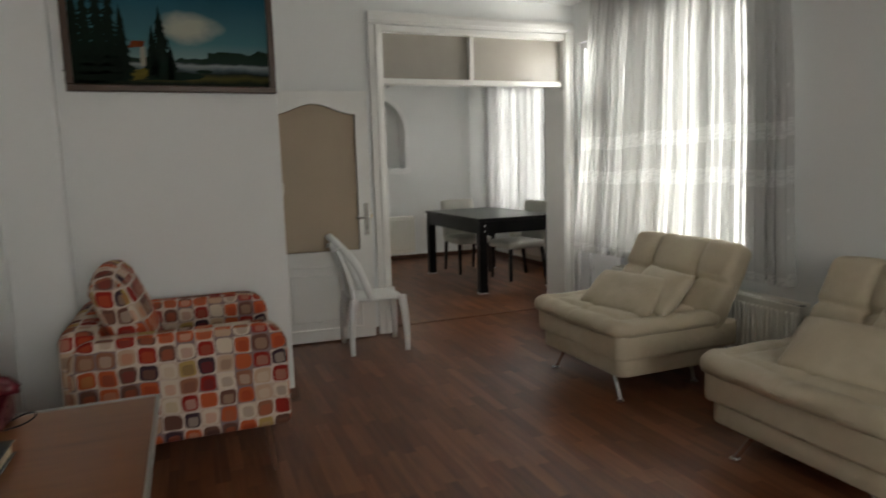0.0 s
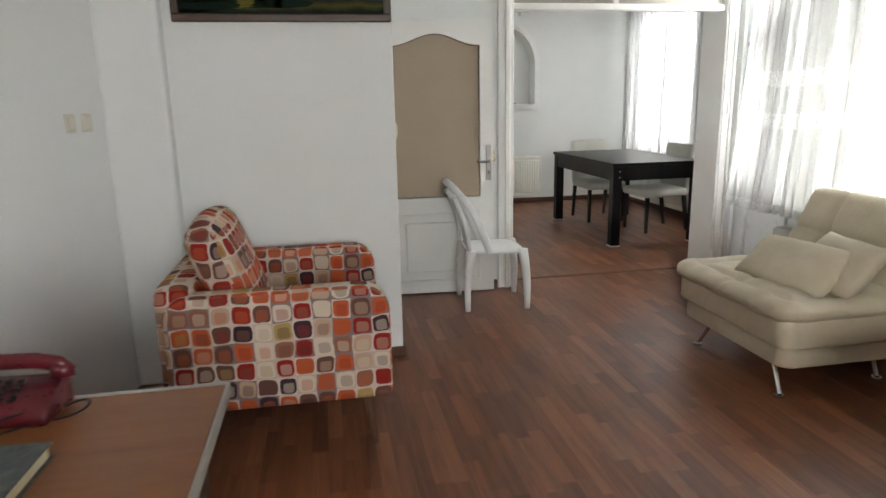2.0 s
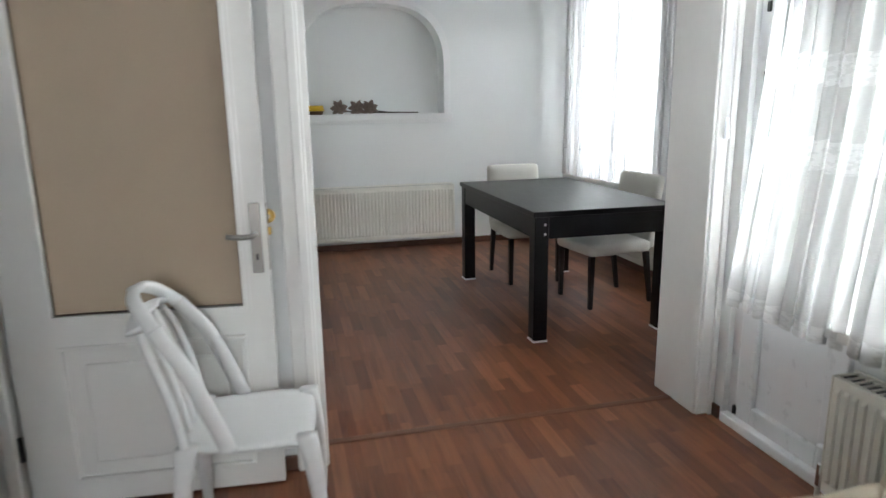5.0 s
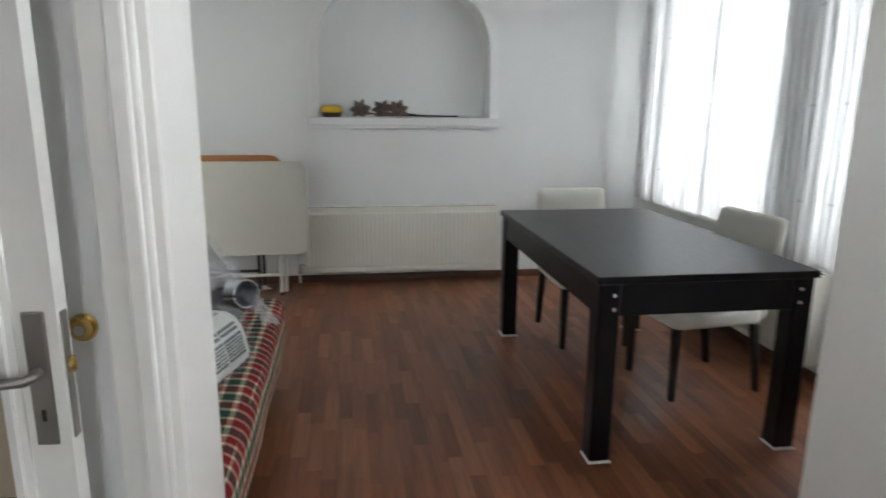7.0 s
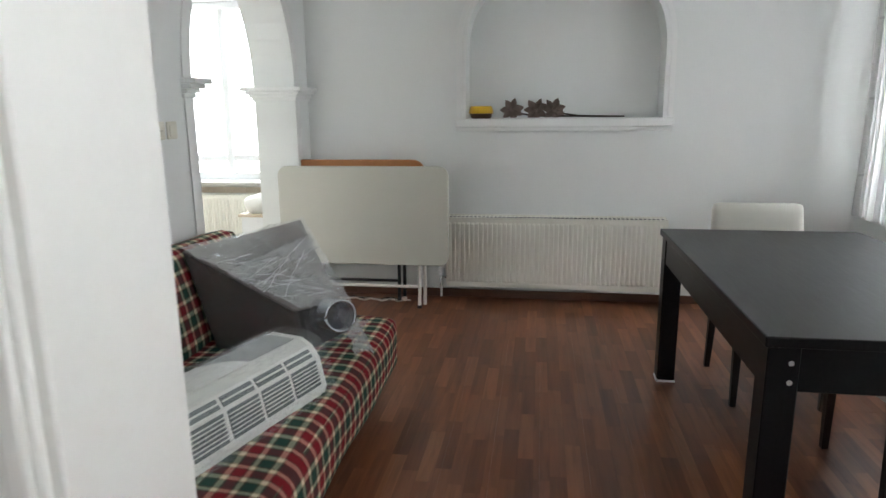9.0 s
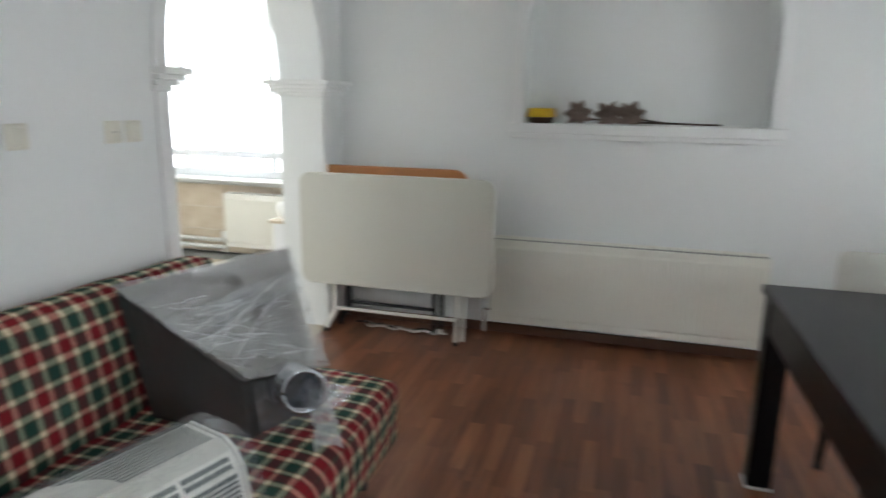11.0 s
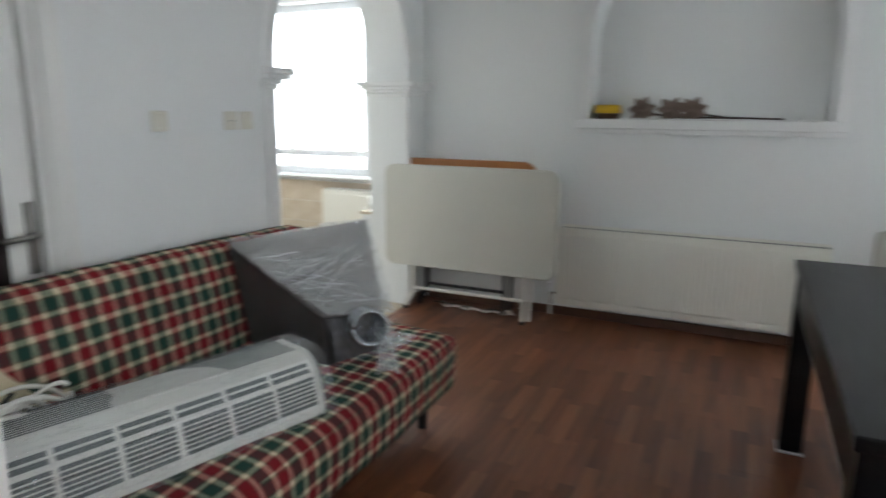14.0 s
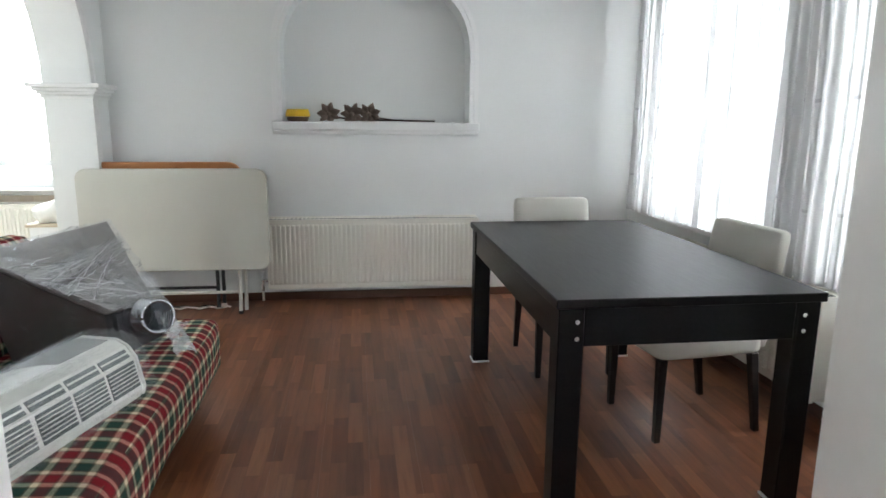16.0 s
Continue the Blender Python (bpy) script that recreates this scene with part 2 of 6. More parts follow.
def plaid_material():
    """Tartan cloth; UV is in metres."""
    m, t, p, out = nodes_of("tartan_cloth")
    co = t.nodes.new("ShaderNodeUVMap")
    sep = t.nodes.new("ShaderNodeSeparateXYZ")
    t.links.new(co.outputs[0], sep.inputs[0])
    red, cream, green, dark = (0.22, 0.012, 0.018), (0.68, 0.58, 0.40), (0.019, 0.058, 0.045), (0.026, 0.016, 0.017)
    rust, moss = (0.23, 0.095, 0.062), (0.13, 0.125, 0.075)
    stops = [(0.0, cream), (0.115, dark), (0.128, rust), (0.155, dark), (0.167, red), (0.420, dark), (0.432, rust), (0.460, dark), (0.472, cream), (0.590, dark), (0.603, moss), (0.630, dark), (0.642, green), (0.915, dark), (0.927, moss), (0.955, dark), (0.967, cream)]
    sides = []
    for axis, size in ((0, 0.116), (1, 0.116)):
        sides.append(ramp(t, calc(t, "FRACT", calc(t, "DIVIDE", sep.outputs[axis], size)), stops, hard=True))
    twill = calc(t, "GREATER_THAN", calc(t, "SINE", calc(t, "MULTIPLY", calc(t, "ADD", sep.outputs[0], sep.outputs[1]), 1900.0)), 0.0)
    root = add(t, "ShaderNodeGamma", Gamma=0.5)
    t.links.new(mixed(t, 1.0, sides[0], sides[1], "MULTIPLY"), root.inputs["Color"])
    soft = mixed(t, 0.25, root.outputs[0], mixed(t, 0.5, sides[0], sides[1]))
    weave = mixed(t, twill, sides[0], sides[1])
    cloth = mixed(t, 0.25, soft, weave)
    n = noise_of(t, place(t), 5, 3)
    t.links.new(mixed(t, 1.0, cloth, ramp(t, n, [(0.3, (0.85, 0.85, 0.85)), (0.7, (1.15, 1.15, 1.15))]), "MULTIPLY"), p.inputs["Base Color"])
    p.inputs["Roughness"].default_value = 0.9
    p.inputs["Specular IOR Level"].default_value = 0.15
    relief(t, p, calc(t, "ADD", noise_of(t, place(t), 500, 2), calc(t, "MULTIPLY", noise_of(t, place(t, (1, 3.2, 0.8)), 9, 3), 3.0)), 0.45, 0.006)
    return m


def retro_material():
    """Cloth printed with rounded squares in reds, creams and browns; UV is in metres."""
    m, t, p, out = nodes_of("rounded_square_print")
    co = t.nodes.new("ShaderNodeUVMap")
    wob = add(t, "ShaderNodeTexNoise", Scale=11.0, Detail=2.0)
    t.links.new(co.outputs[0], wob.inputs["Vector"])
    mv = t.nodes.new("ShaderNodeVectorMath")
    mv.operation = "MULTIPLY_ADD"
    t.links.new(wob.outputs["Color"], mv.inputs[0])
    mv.inputs[1].default_value = (0.024, 0.024, 0)
    t.links.new(co.outputs[0], mv.inputs[2])
    sep = t.nodes.new("ShaderNodeSeparateXYZ")
    t.links.new(mv.outputs[0], sep.inputs[0])
    u, v = calc(t, "DIVIDE", sep.outputs[0], 0.075), calc(t, "DIVIDE", sep.outputs[1], 0.075)
    cell = t.nodes.new("ShaderNodeCombineXYZ")
    t.links.new(calc(t, "FLOOR", u), cell.inputs[0])
    t.links.new(calc(t, "FLOOR", v), cell.inputs[1])
    rnd = t.nodes.new("ShaderNodeTexWhiteNoise")
    t.links.new(cell.outputs[0], rnd.inputs["Vector"])
    rsep = t.nodes.new("ShaderNodeSeparateColor")
    t.links.new(rnd.outputs["Color"], rsep.inputs[0])
    palette = [(0.0, (0.50, 0.34, 0.24)), (0.15, (0.50, 0.105, 0.036)), (0.34, (0.29, 0.024, 0.017)), (0.52, (0.62, 0.52, 0.42)), (0.66, (0.15, 0.067, 0.050)), (0.80, (0.42, 0.28, 0.10)), (0.85, (0.29, 0.125, 0.075)), (0.95, (0.06, 0.032, 0.042))]
    first = ramp(t, rnd.outputs["Value"], palette, hard=True)
    second = ramp(t, rsep.outputs[1], palette, hard=True)

    def inside(cx, cy, half):
        dx = calc(t, "DIVIDE", calc(t, "ABSOLUTE", calc(t, "SUBTRACT", calc(t, "FRACT", u), cx)), half)
        dy = calc(t, "DIVIDE", calc(t, "ABSOLUTE", calc(t, "SUBTRACT", calc(t, "FRACT", v), cy)), half)
        return calc(t, "LESS_THAN", calc(t, "ADD", calc(t, "POWER", dx, 4.0), calc(t, "POWER", dy, 4.0)), 1.0)

    ground = ramp(t, rsep.outputs[2], [(0.0, (0.60, 0.50, 0.43)), (0.58, (0.24, 0.17, 0.17)), (0.74, (0.52, 0.40, 0.33))], hard=True)
    cloth = mixed(t, inside(0.5, 0.5, 0.445), ground, first)
    cloth = mixed(t, calc(t, "MULTIPLY", inside(0.52, 0.42, 0.30), 0.9), cloth, mixed(t, 0.45, first, second))
    t.links.new(cloth, p.inputs["Base Color"])
    p.inputs["Roughness"].default_value = 0.9
    p.inputs["Specular IOR Level"].default_value = 0.15
    relief(t, p, calc(t, "ADD", noise_of(t, place(t), 600, 2), noise_of(t, place(t), 7, 3)), 0.3, 0.004)
    return m


def sheer_material(name, lace=False):
    """A white net curtain: some light goes straight through, most is scattered. UV is in metres."""
    m, t, p, out = nodes_of(name)
    t.nodes.remove(p)
    co = t.nodes.new("ShaderNodeUVMap")
    sep = t.nodes.new("ShaderNodeSeparateXYZ")
    t.links.new(co.outputs[0], sep.inputs[0])
    dif = add(t, "ShaderNodeBsdfDiffuse", Color=(0.88, 0.88, 0.87, 1))
    trl = add(t, "ShaderNodeBsdfTranslucent")
    trp = add(t, "ShaderNodeBsdfTransparent")
    body, cloth = t.nodes.new("ShaderNodeMixShader"), t.nodes.new("ShaderNodeMixShader")
    t.links.new(dif.outputs[0], body.inputs[1])
    t.links.new(trl.outputs[0], body.inputs[2])
    weave = noise_of(t, place(t, (1, 1, 1), "UV"), 160, 3)
    fac = calc(t, "MULTIPLY_ADD", weave, 0.08, 0.87)
    u, v = sep.outputs[0], sep.outputs[1]
    if lace:
        # scalloped embroidered bands: dense white thread that scatters more light than the net
        scallop = calc(t, "MULTIPLY", calc(t, "ABSOLUTE", calc(t, "SINE", calc(t, "MULTIPLY", u, 26.0))), 0.022)
        flower = calc(t, "GREATER_THAN", noise_of(t, place(t, (1, 1, 1), "UV"), 60, 2), 0.46)
        thread = None
        for z0, z1 in ((1.475, 1.575), (1.205, 1.305), (0.60, 0.695)):
            band = calc(t, "MULTIPLY", calc(t, "GREATER_THAN", calc(t, "ADD", v, scallop), z0), calc(t, "LESS_THAN", calc(t, "ADD", v, scallop), z1))
            thread = band if thread is None else calc(t, "MAXIMUM", thread, band)
        for z0 in (1.75, 1.05, 0.90):
            sprig = calc(t, "MULTIPLY", calc(t, "LESS_THAN", calc(t, "PINGPONG", calc(t, "DIVIDE", u, 0.11), 0.5), 0.05), calc(t, "LESS_THAN", calc(t, "ABSOLUTE", calc(t, "SUBTRACT", v, z0)), 0.012))
            thread = calc(t, "MAXIMUM", thread, sprig)
        thread = calc(t, "MULTIPLY", thread, calc(t, "MULTIPLY_ADD", flower, 0.6, 0.4))
        fac = calc(t, "MULTIPLY_ADD", thread, 0.08, fac)
        t.links.new(mixed(t, thread, (0.46, 0.46, 0.45), (0.66, 0.66, 0.65)), trl.inputs["Color"])
        t.links.new(calc(t, "MULTIPLY_ADD", thread, 0.08, 0.55), body.inputs[0])
    else:
        # rows of small woven tufts that stop more light than the net
        du = calc(t, "ABSOLUTE", calc(t, "SUBTRACT", calc(t, "FRACT", calc(t, "DIVIDE", u, 0.20)), 0.5))
        dv = calc(t, "ABSOLUTE", calc(t, "SUBTRACT", calc(t, "FRACT", calc(t, "DIVIDE", calc(t, "SUBTRACT", v, 0.052), 0.468)), 0.0))
        tuft = calc(t, "MULTIPLY", calc(t, "LESS_THAN", du, 0.085), calc(t, "LESS_THAN", dv, 0.032))
        fac = calc(t, "MULTIPLY_ADD", tuft, 0.25, fac)
        t.links.new(mixed(t, tuft, (0.44, 0.44, 0.44), (0.12, 0.12, 0.13)), trl.inputs["Color"])
        body.inputs[0].default_value = 0.55
    t.links.new(calc(t, "MINIMUM", fac, 0.98), cloth.inputs[0])
    t.links.new(trp.outputs[0], cloth.inputs[1])
    t.links.new(body.outputs[0], cloth.inputs[2])
    t.links.new(cloth.outputs[0], out.inputs[0])
    return m


def wrap_material(name, amount, haze=0.15):
    m, t, p, out = nodes_of(name)
    t.nodes.remove(p)
    trp = add(t, "ShaderNodeBsdfTransparent", Color=(0.94, 0.95, 0.96, 1))
    glo = add(t, "ShaderNodeBsdfGlossy", Color=(0.95, 0.97, 1.0, 1), Roughness=0.07)
    dif = add(t, "ShaderNodeBsdfDiffuse", Color=(0.75, 0.76, 0.78, 1))
    n = noise_of(t, place(t, (6, 1.5, 8)), 4, 4, 0.5)
    b = add(t, "ShaderNodeBump", Strength=0.9, Distance=0.02)
    t.links.new(n, b.inputs["Height"])
    t.links.new(b.outputs[0], glo.inputs["Normal"])
    m1, m2 = t.nodes.new("ShaderNodeMixShader"), t.nodes.new("ShaderNodeMixShader")
    ridge = calc(t, "ABSOLUTE", calc(t, "SUBTRACT", noise_of(t, place(t, (7, 1.6, 9)), 3.2, 5, 0.55), 0.5))
    patch = noise_of(t, place(t), 5, 3)
    # whitish crease lines and haze: the film's highlights put into its colour
    lines = ramp(t, ridge, [(0.0, (0.8, 0.8, 0.8)), (0.010, (0.36, 0.36, 0.36)), (0.03, (haze + 0.06,) * 3), (0.2, (haze,) * 3)])
    fac = mixed(t, 1.0, lines, ramp(t, patch, [(0.35, (min(0.3 * amount, 0.9),) * 3), (0.65, (min(amount, 1.0),) * 3)]), "MULTIPLY")
    t.links.new(fac, m1.inputs[0])
    t.links.new(trp.outputs[0], m1.inputs[1])
    t.links.new(dif.outputs[0], m1.inputs[2])
    m2.inputs[0].default_value = min(0.24 * amount, 0.35)
    t.links.new(m1.outputs[0], m2.inputs[1])
    t.links.new(glo.outputs[0], m2.inputs[2])
    t.links.new(m2.outputs[0], out.inputs[0])
    return m


def glass_material():
    m, t, p, out = nodes_of("window_glass")
    p.inputs["Base Color"].default_value = (0.95, 0.97, 0.97, 1)
    p.inputs["Roughness"].default_value = 0.02
    p.inputs["Transmission Weight"].default_value = 1.0
    p.inputs["IOR"].default_value = 1.1
    return m


def dark_door_material():
    m, t, p, out = nodes_of("dark_brown_door_veneer")
    g = noise_of(t, place(t, (9, 9, 0.7)), 5, 6, 0.6)
    t.links.new(ramp(t, g, [(0.3, (0.013, 0.008, 0.007)), (0.7, (0.024, 0.014, 0.011))]), p.inputs["Base Color"])
    p.inputs["Roughness"].default_value = 0.30
    p.inputs["Specular IOR Level"].default_value = 0.4
    relief(t, p, g, 0.05, 0.001)
    return m


def painting_material():
    """A lakeside landscape in oils: sky, cloud, hills, water and banks. Generated 0..1 across and up."""
    m, t, p, out = nodes_of("oil_landscape")
    co = t.nodes.new("ShaderNodeUVMap")
    sep = t.nodes.new("ShaderNodeSeparateXYZ")
    t.links.new(co.outputs[0], sep.inputs[0])
    u, v = sep.outputs[0], sep.outputs[1]
    n = noise_of(t, co.outputs[0], 5, 5)
    wobble = calc(t, "MULTIPLY_ADD", noise_of(t, co.outputs[0], 9, 4), 0.10, -0.05)
    blue = ramp(t, v, [(0.26, (0.16, 0.25, 0.25)), (0.40, (0.055, 0.165, 0.190)), (0.75, (0.012, 0.085, 0.125))])
    du = calc(t, "DIVIDE", calc(t, "SUBTRACT", u, 0.58), 0.17)
    dv = calc(t, "DIVIDE", calc(t, "SUBTRACT", v, 0.51), 0.14)
    far = calc(t, "ADD", calc(t, "MULTIPLY", du, du), calc(t, "MULTIPLY", dv, dv))
    cloud = ramp(t, calc(t, "ADD", far, calc(t, "MULTIPLY_ADD", n, 1.6, -0.8)), [(0.10, (1, 1, 1)), (0.95, (0, 0, 0))])
    skyc = mixed(t, calc(t, "MULTIPLY", cloud, 0.8), blue, (0.46, 0.43, 0.34))
    hill = calc(t, "MULTIPLY_ADD", calc(t, "GREATER_THAN", u, 0.66), 0.06, 0.265)
    ridge = calc(t, "ADD", hill, wobble)
    vv = calc(t, "ADD", v, calc(t, "MULTIPLY", wobble, 0.7))
    land = ramp(t, vv, [(0.0, (0.004, 0.005, 0.003)), (0.08, (0.008, 0.012, 0.005)), (0.115, (0.07, 0.062, 0.014)), (0.15, (0.010, 0.014, 0.010)), (0.175, (0.05, 0.075, 0.085)), (0.215, (0.22, 0.25, 0.26)), (0.235, (0.012, 0.028, 0.020)), (0.33, (0.007, 0.022, 0.012))])
    t.links.new(mixed(t, calc(t, "GREATER_THAN", v, ridge), land, skyc), p.inputs["Base Color"])
    p.inputs["Roughness"].default_value = 0.6
    p.inputs["Specular IOR Level"].default_value = 0.12
    relief(t, p, noise_of(t, co.outputs[0], 60, 4), 0.2, 0.002)
    return m


def book_material():
    m, t, p, out = nodes_of("marbled_book_cover")
    n = noise_of(t, place(t), 22, 6, 0.7)
    t.links.new(ramp(t, n, [(0.35, (0.018, 0.026, 0.032)), (0.55, (0.055, 0.07, 0.072)), (0.7, (0.15, 0.12, 0.06))]), p.inputs["Base Color"])
    p.inputs["Roughness"].default_value = 0.4
    return m


def tile_material(name, colour, colour2):
    m, t, p, out = nodes_of(name)
    n = noise_of(t, place(t), 6, 5)
    t.links.new(ramp(t, n, [(0.35, colour), (0.7, colour2)]), p.inputs["Base Color"])
    p.inputs["Roughness"].default_value = 0.25
    return m


LEATHER, BLACK_WOOD, FLOOR = leather_material(), black_wood_material(), floor_material()
DESK_WOOD, PLAID, RETRO = wood_top_material(), plaid_material(), retro_material()
LACE, SHEER, WRAP, GLASS = sheer_material("lace_net_curtain", True), sheer_material("dotted_net_curtain"), wrap_material("clear_stretch_film", 1.1, 0.13), glass_material()
# pale colours for stretched, bunched film, with its highlights painted in
STRAND = plain("film_crease_glint", (0.80, 0.81, 0.83), 0.2, vary=0.1)
BAND_WRAP = wrap_material("bunched_clear_film", 1.0, 0.30)
THIN_WRAP = wrap_material("thin_clear_film", 0.35)
DARK_DOOR, PAINTING, BOOK = dark_door_material(), painting_material(), book_material()
KTILE, WTILE = tile_material("cream_floor_tile", (0.60, 0.52, 0.40), (0.68, 0.61, 0.49)), tile_material("beige_wall_tile", (0.55, 0.45, 0.33), (0.66, 0.57, 0.45))
CHAIR_FABRIC = plain("off_white_chair_fabric", (0.62, 0.60, 0.55), 0.85, vary=0.05, grain=300, bump=0.3, depth=0.001, spec=0.2)

# ---- mesh helpers ----


def part(name, bm, material, parent=None, label=""):
    me = bpy.data.meshes.new(name)
    bm.normal_update()
    bm.to_mesh(me)
    bm.free()
    me.materials.append(material)
    ob = new(name, me)
    if parent:
        ob.parent = parent
    if label:
        ob["label"] = label
    return ob


def thing(name, label, category, m=None, group="", kind=""):
    ob = new(name)
    ob.empty_display_size = 0.1
    if m:
        ob.matrix_world = m
    return tagged(ob, label, category, group, kind)


def smooth(ob):
    for f in ob.data.polygons:
        f.use_smooth = True
    return ob


def box(x0, x1, y0, y1, z0, z1, bevel=0.0, seg=2, bm=None):
    """A box, its edges rounded."""
    own = bmesh.new()
    bmesh.ops.create_cube(own, size=1.0, matrix=Matrix.LocRotScale(((x0 + x1) / 2, (y0 + y1) / 2, (z0 + z1) / 2), None, (abs(x1 - x0), abs(y1 - y0), abs(z1 - z0))))
    if bevel:
        bmesh.ops.bevel(own, geom=own.edges[:], offset=bevel, segments=seg, profile=0.5, affect="EDGES")
    if bm is None:
        return own
    tmp = bpy.data.meshes.new("tmp")
    own.to_mesh(tmp)
    own.free()
    bm.from_mesh(tmp)
    bpy.data.meshes.remove(tmp)
    return bm


def merge(bm, other):
    tmp = bpy.data.meshes.new("tmp")
    other.to_mesh(tmp)
    other.free()
    bm.from_mesh(tmp)
    bpy.data.meshes.remove(tmp)
    return bm


def rod(points, r, sides=10, r_end=None, bm=None):
    """A round bar through points, tapering to r_end."""
    bm = bm or bmesh.new()
    pts = [Vector(p) for p in points]
    rings, up = [], None
    for i, p in enumerate(pts):
        d = (pts[min(i + 1, len(pts) - 1)] - pts[max(i - 1, 0)]).normalized()
        if up is None:
            up = Vector((0, 0, 1)) if abs(d.z) < 0.9 else Vector((1, 0, 0))
        side = d.cross(up).normalized()
        up = side.cross(d).normalized()
        rr = r if r_end is None else r + (r_end - r) * i / max(1, len(pts) - 1)
        rings.append([bm.verts.new(p + rr * (math.cos(a) * side + math.sin(a) * up)) for a in (2 * math.pi * k / sides for k in range(sides))])
    for a, b in zip(rings, rings[1:]):
        for k in range(sides):
            bm.faces.new((a[k], a[(k + 1) % sides], b[(k + 1) % sides], b[k]))
    bm.faces.new(rings[0][::-1])
    bm.faces.new(rings[-1])
    bmesh.ops.recalc_face_normals(bm, faces=bm.faces)
    return bm


def slab(outline, depth, axis="y", at=0.0, bevel=0.0):
    """An outline in two axes, drawn out along the third by depth."""
    bm = bmesh.new()
    make = {"x": lambda a, b, c: (c, a, b), "y": lambda a, b, c: (a, c, b), "z": lambda a, b, c: (a, b, c)}[axis]
    f = [bm.verts.new(make(a, b, at)) for a, b in outline]
    g = [bm.verts.new(make(a, b, at + depth)) for a, b in outline]
    n = len(f)
    bm.faces.new(f)
    bm.faces.new(g[::-1])
    for i in range(n):
        bm.faces.new((f[i], g[i], g[(i + 1) % n], f[(i + 1) % n]))
    bmesh.ops.recalc_face_normals(bm, faces=bm.faces)
    if bevel:
        rim = [e for e in bm.edges if all(len(x.verts) > 4 for x in e.link_faces) or any(len(x.verts) > 4 for x in e.link_faces)]
        bmesh.ops.bevel(bm, geom=rim, offset=bevel, segments=2, profile=0.5, affect="EDGES")
    return bm


def metre_uv(ob, slope=0.0):
    """UV in metres from each face's main direction."""
    me = ob.data
    uv = me.uv_layers.new(name="UVMap")
    for f in me.polygons:
        n = f.normal
        a = [abs(c) for c in n]
        for i in f.loop_indices:
            c = me.vertices[me.loops[i].vertex_index].co
            if a[2] >= a[0] and a[2] >= a[1]:
                uv.data[i].uv = (c.y, c.x)
            elif a[0] >= a[1]:
                uv.data[i].uv = (c.y, c.z)
            else:
                uv.data[i].uv = (c.x, c.z)
    return ob


def cushion(x0, x1, y0, y1, z0, z1, r=0.05, puff=0.0, cuts=6, bm=None, seg=3):
    """A padded block: rounded edges, slightly domed faces."""
    own = box(x0, x1, y0, y1, z0, z1)
    bmesh.ops.subdivide_edges(own, edges=own.edges[:], cuts=cuts, use_grid_fill=True)
    c = Vector(((x0 + x1) / 2, (y0 + y1) / 2, (z0 + z1) / 2))
    h = Vector((x1 - x0, y1 - y0, z1 - z0)) / 2
    for v in own.verts:
        d = v.co - c
        inner = Vector([max(-(h[i] - r), min(h[i] - r, d[i])) for i in range(3)])
        off = d - inner
        if off.length > 1e-6:
            s = max(abs(off[i]) for i in range(3))
            d = inner + off.normalized() * min(r, max(s, 1e-6))
        u = [d[i] / h[i] for i in range(3)]
        for i in range(3):
            j, k = (i + 1) % 3, (i + 2) % 3
            d[i] += puff * u[i] * (1 - u[j] ** 2) * (1 - u[k] ** 2)
        v.co = c + d
    if bm is None:
        return own
    return merge(bm, own)


def bent(bm, amount=0.004, scale=6.0):
    for v in bm.verts:
        v.co += Vector(noise.noise_vector(v.co * scale)) * amount
    return bm


def structure(name, bm, material, label="", category=""):
    return tagged(part(name, bm, material), label, category, kind="structure")


# ---- the setting ----
H = 2.72
JL, JR = 1.815, 3.468  # inner faces of the doorway
structure("subfloor", box(-3.0, 4.9, -2.0, 9.9, -0.15, -0.012), SKIRT, "dark underlay below the laminate boards", "floor")
structure("kitchen_subfloor", box(-3.2, 0.74, 9.9, 11.6, -0.15, -0.012), CARTON, "grey screed below the kitchen tiles", "floor")
structure("kitchen_subfloor", box(-3.2, -3.0, 7.2, 9.9, -0.15, -0.012), CARTON, "grey screed below the kitchen tiles", "floor")
structure("ground", box(-60, 60, -60, 60, -3.3, -3.2), OUTSIDE, "pale paved ground outside the house", "ground")
structure("ceiling", box(-3.2, 5.0, -2.0, 11.7, H, H + 0.15), CEIL, "plain white painted ceiling", "ceiling")


def wall_with_holes(name, axis, at, depth, a0, a1, holes, label, z1=H, z0=0.0, material=None):
    """A wall in the plane axis = at, from a0 to a1, with rectangular openings (a, b, z, z)."""
    bm = bmesh.new()
    xs = sorted({a0, a1, *(h[0] for h in holes), *(h[1] for h in holes)})
    for s, e in zip(xs, xs[1:]):
        mid = (s + e) / 2
        cuts = sorted((h[2], h[3]) for h in holes if h[0] < mid < h[1])
        low = z0
        for c0, c1 in cuts + [(z1, z1)]:
            if c0 - low > 1e-4:
                if axis == "x":
                    box(at, at + depth, s, e, low, c0, bm=bm)
                else:
                    box(s, e, at, at + depth, low, c0, bm=bm)
            low = c1
    bmesh.ops.remove_doubles(bm, verts=bm.verts[:], dist=1e-5)
    seen = {}
    for f in bm.faces:
        seen.setdefault(tuple(round(c, 4) for c in f.calc_center_median()), []).append(f)
    bmesh.ops.delete(bm, geom=[f for fs in seen.values() if len(fs) > 1 for f in fs], context="FACES")
    return structure(name, bm, material or WALL, label, "wall")


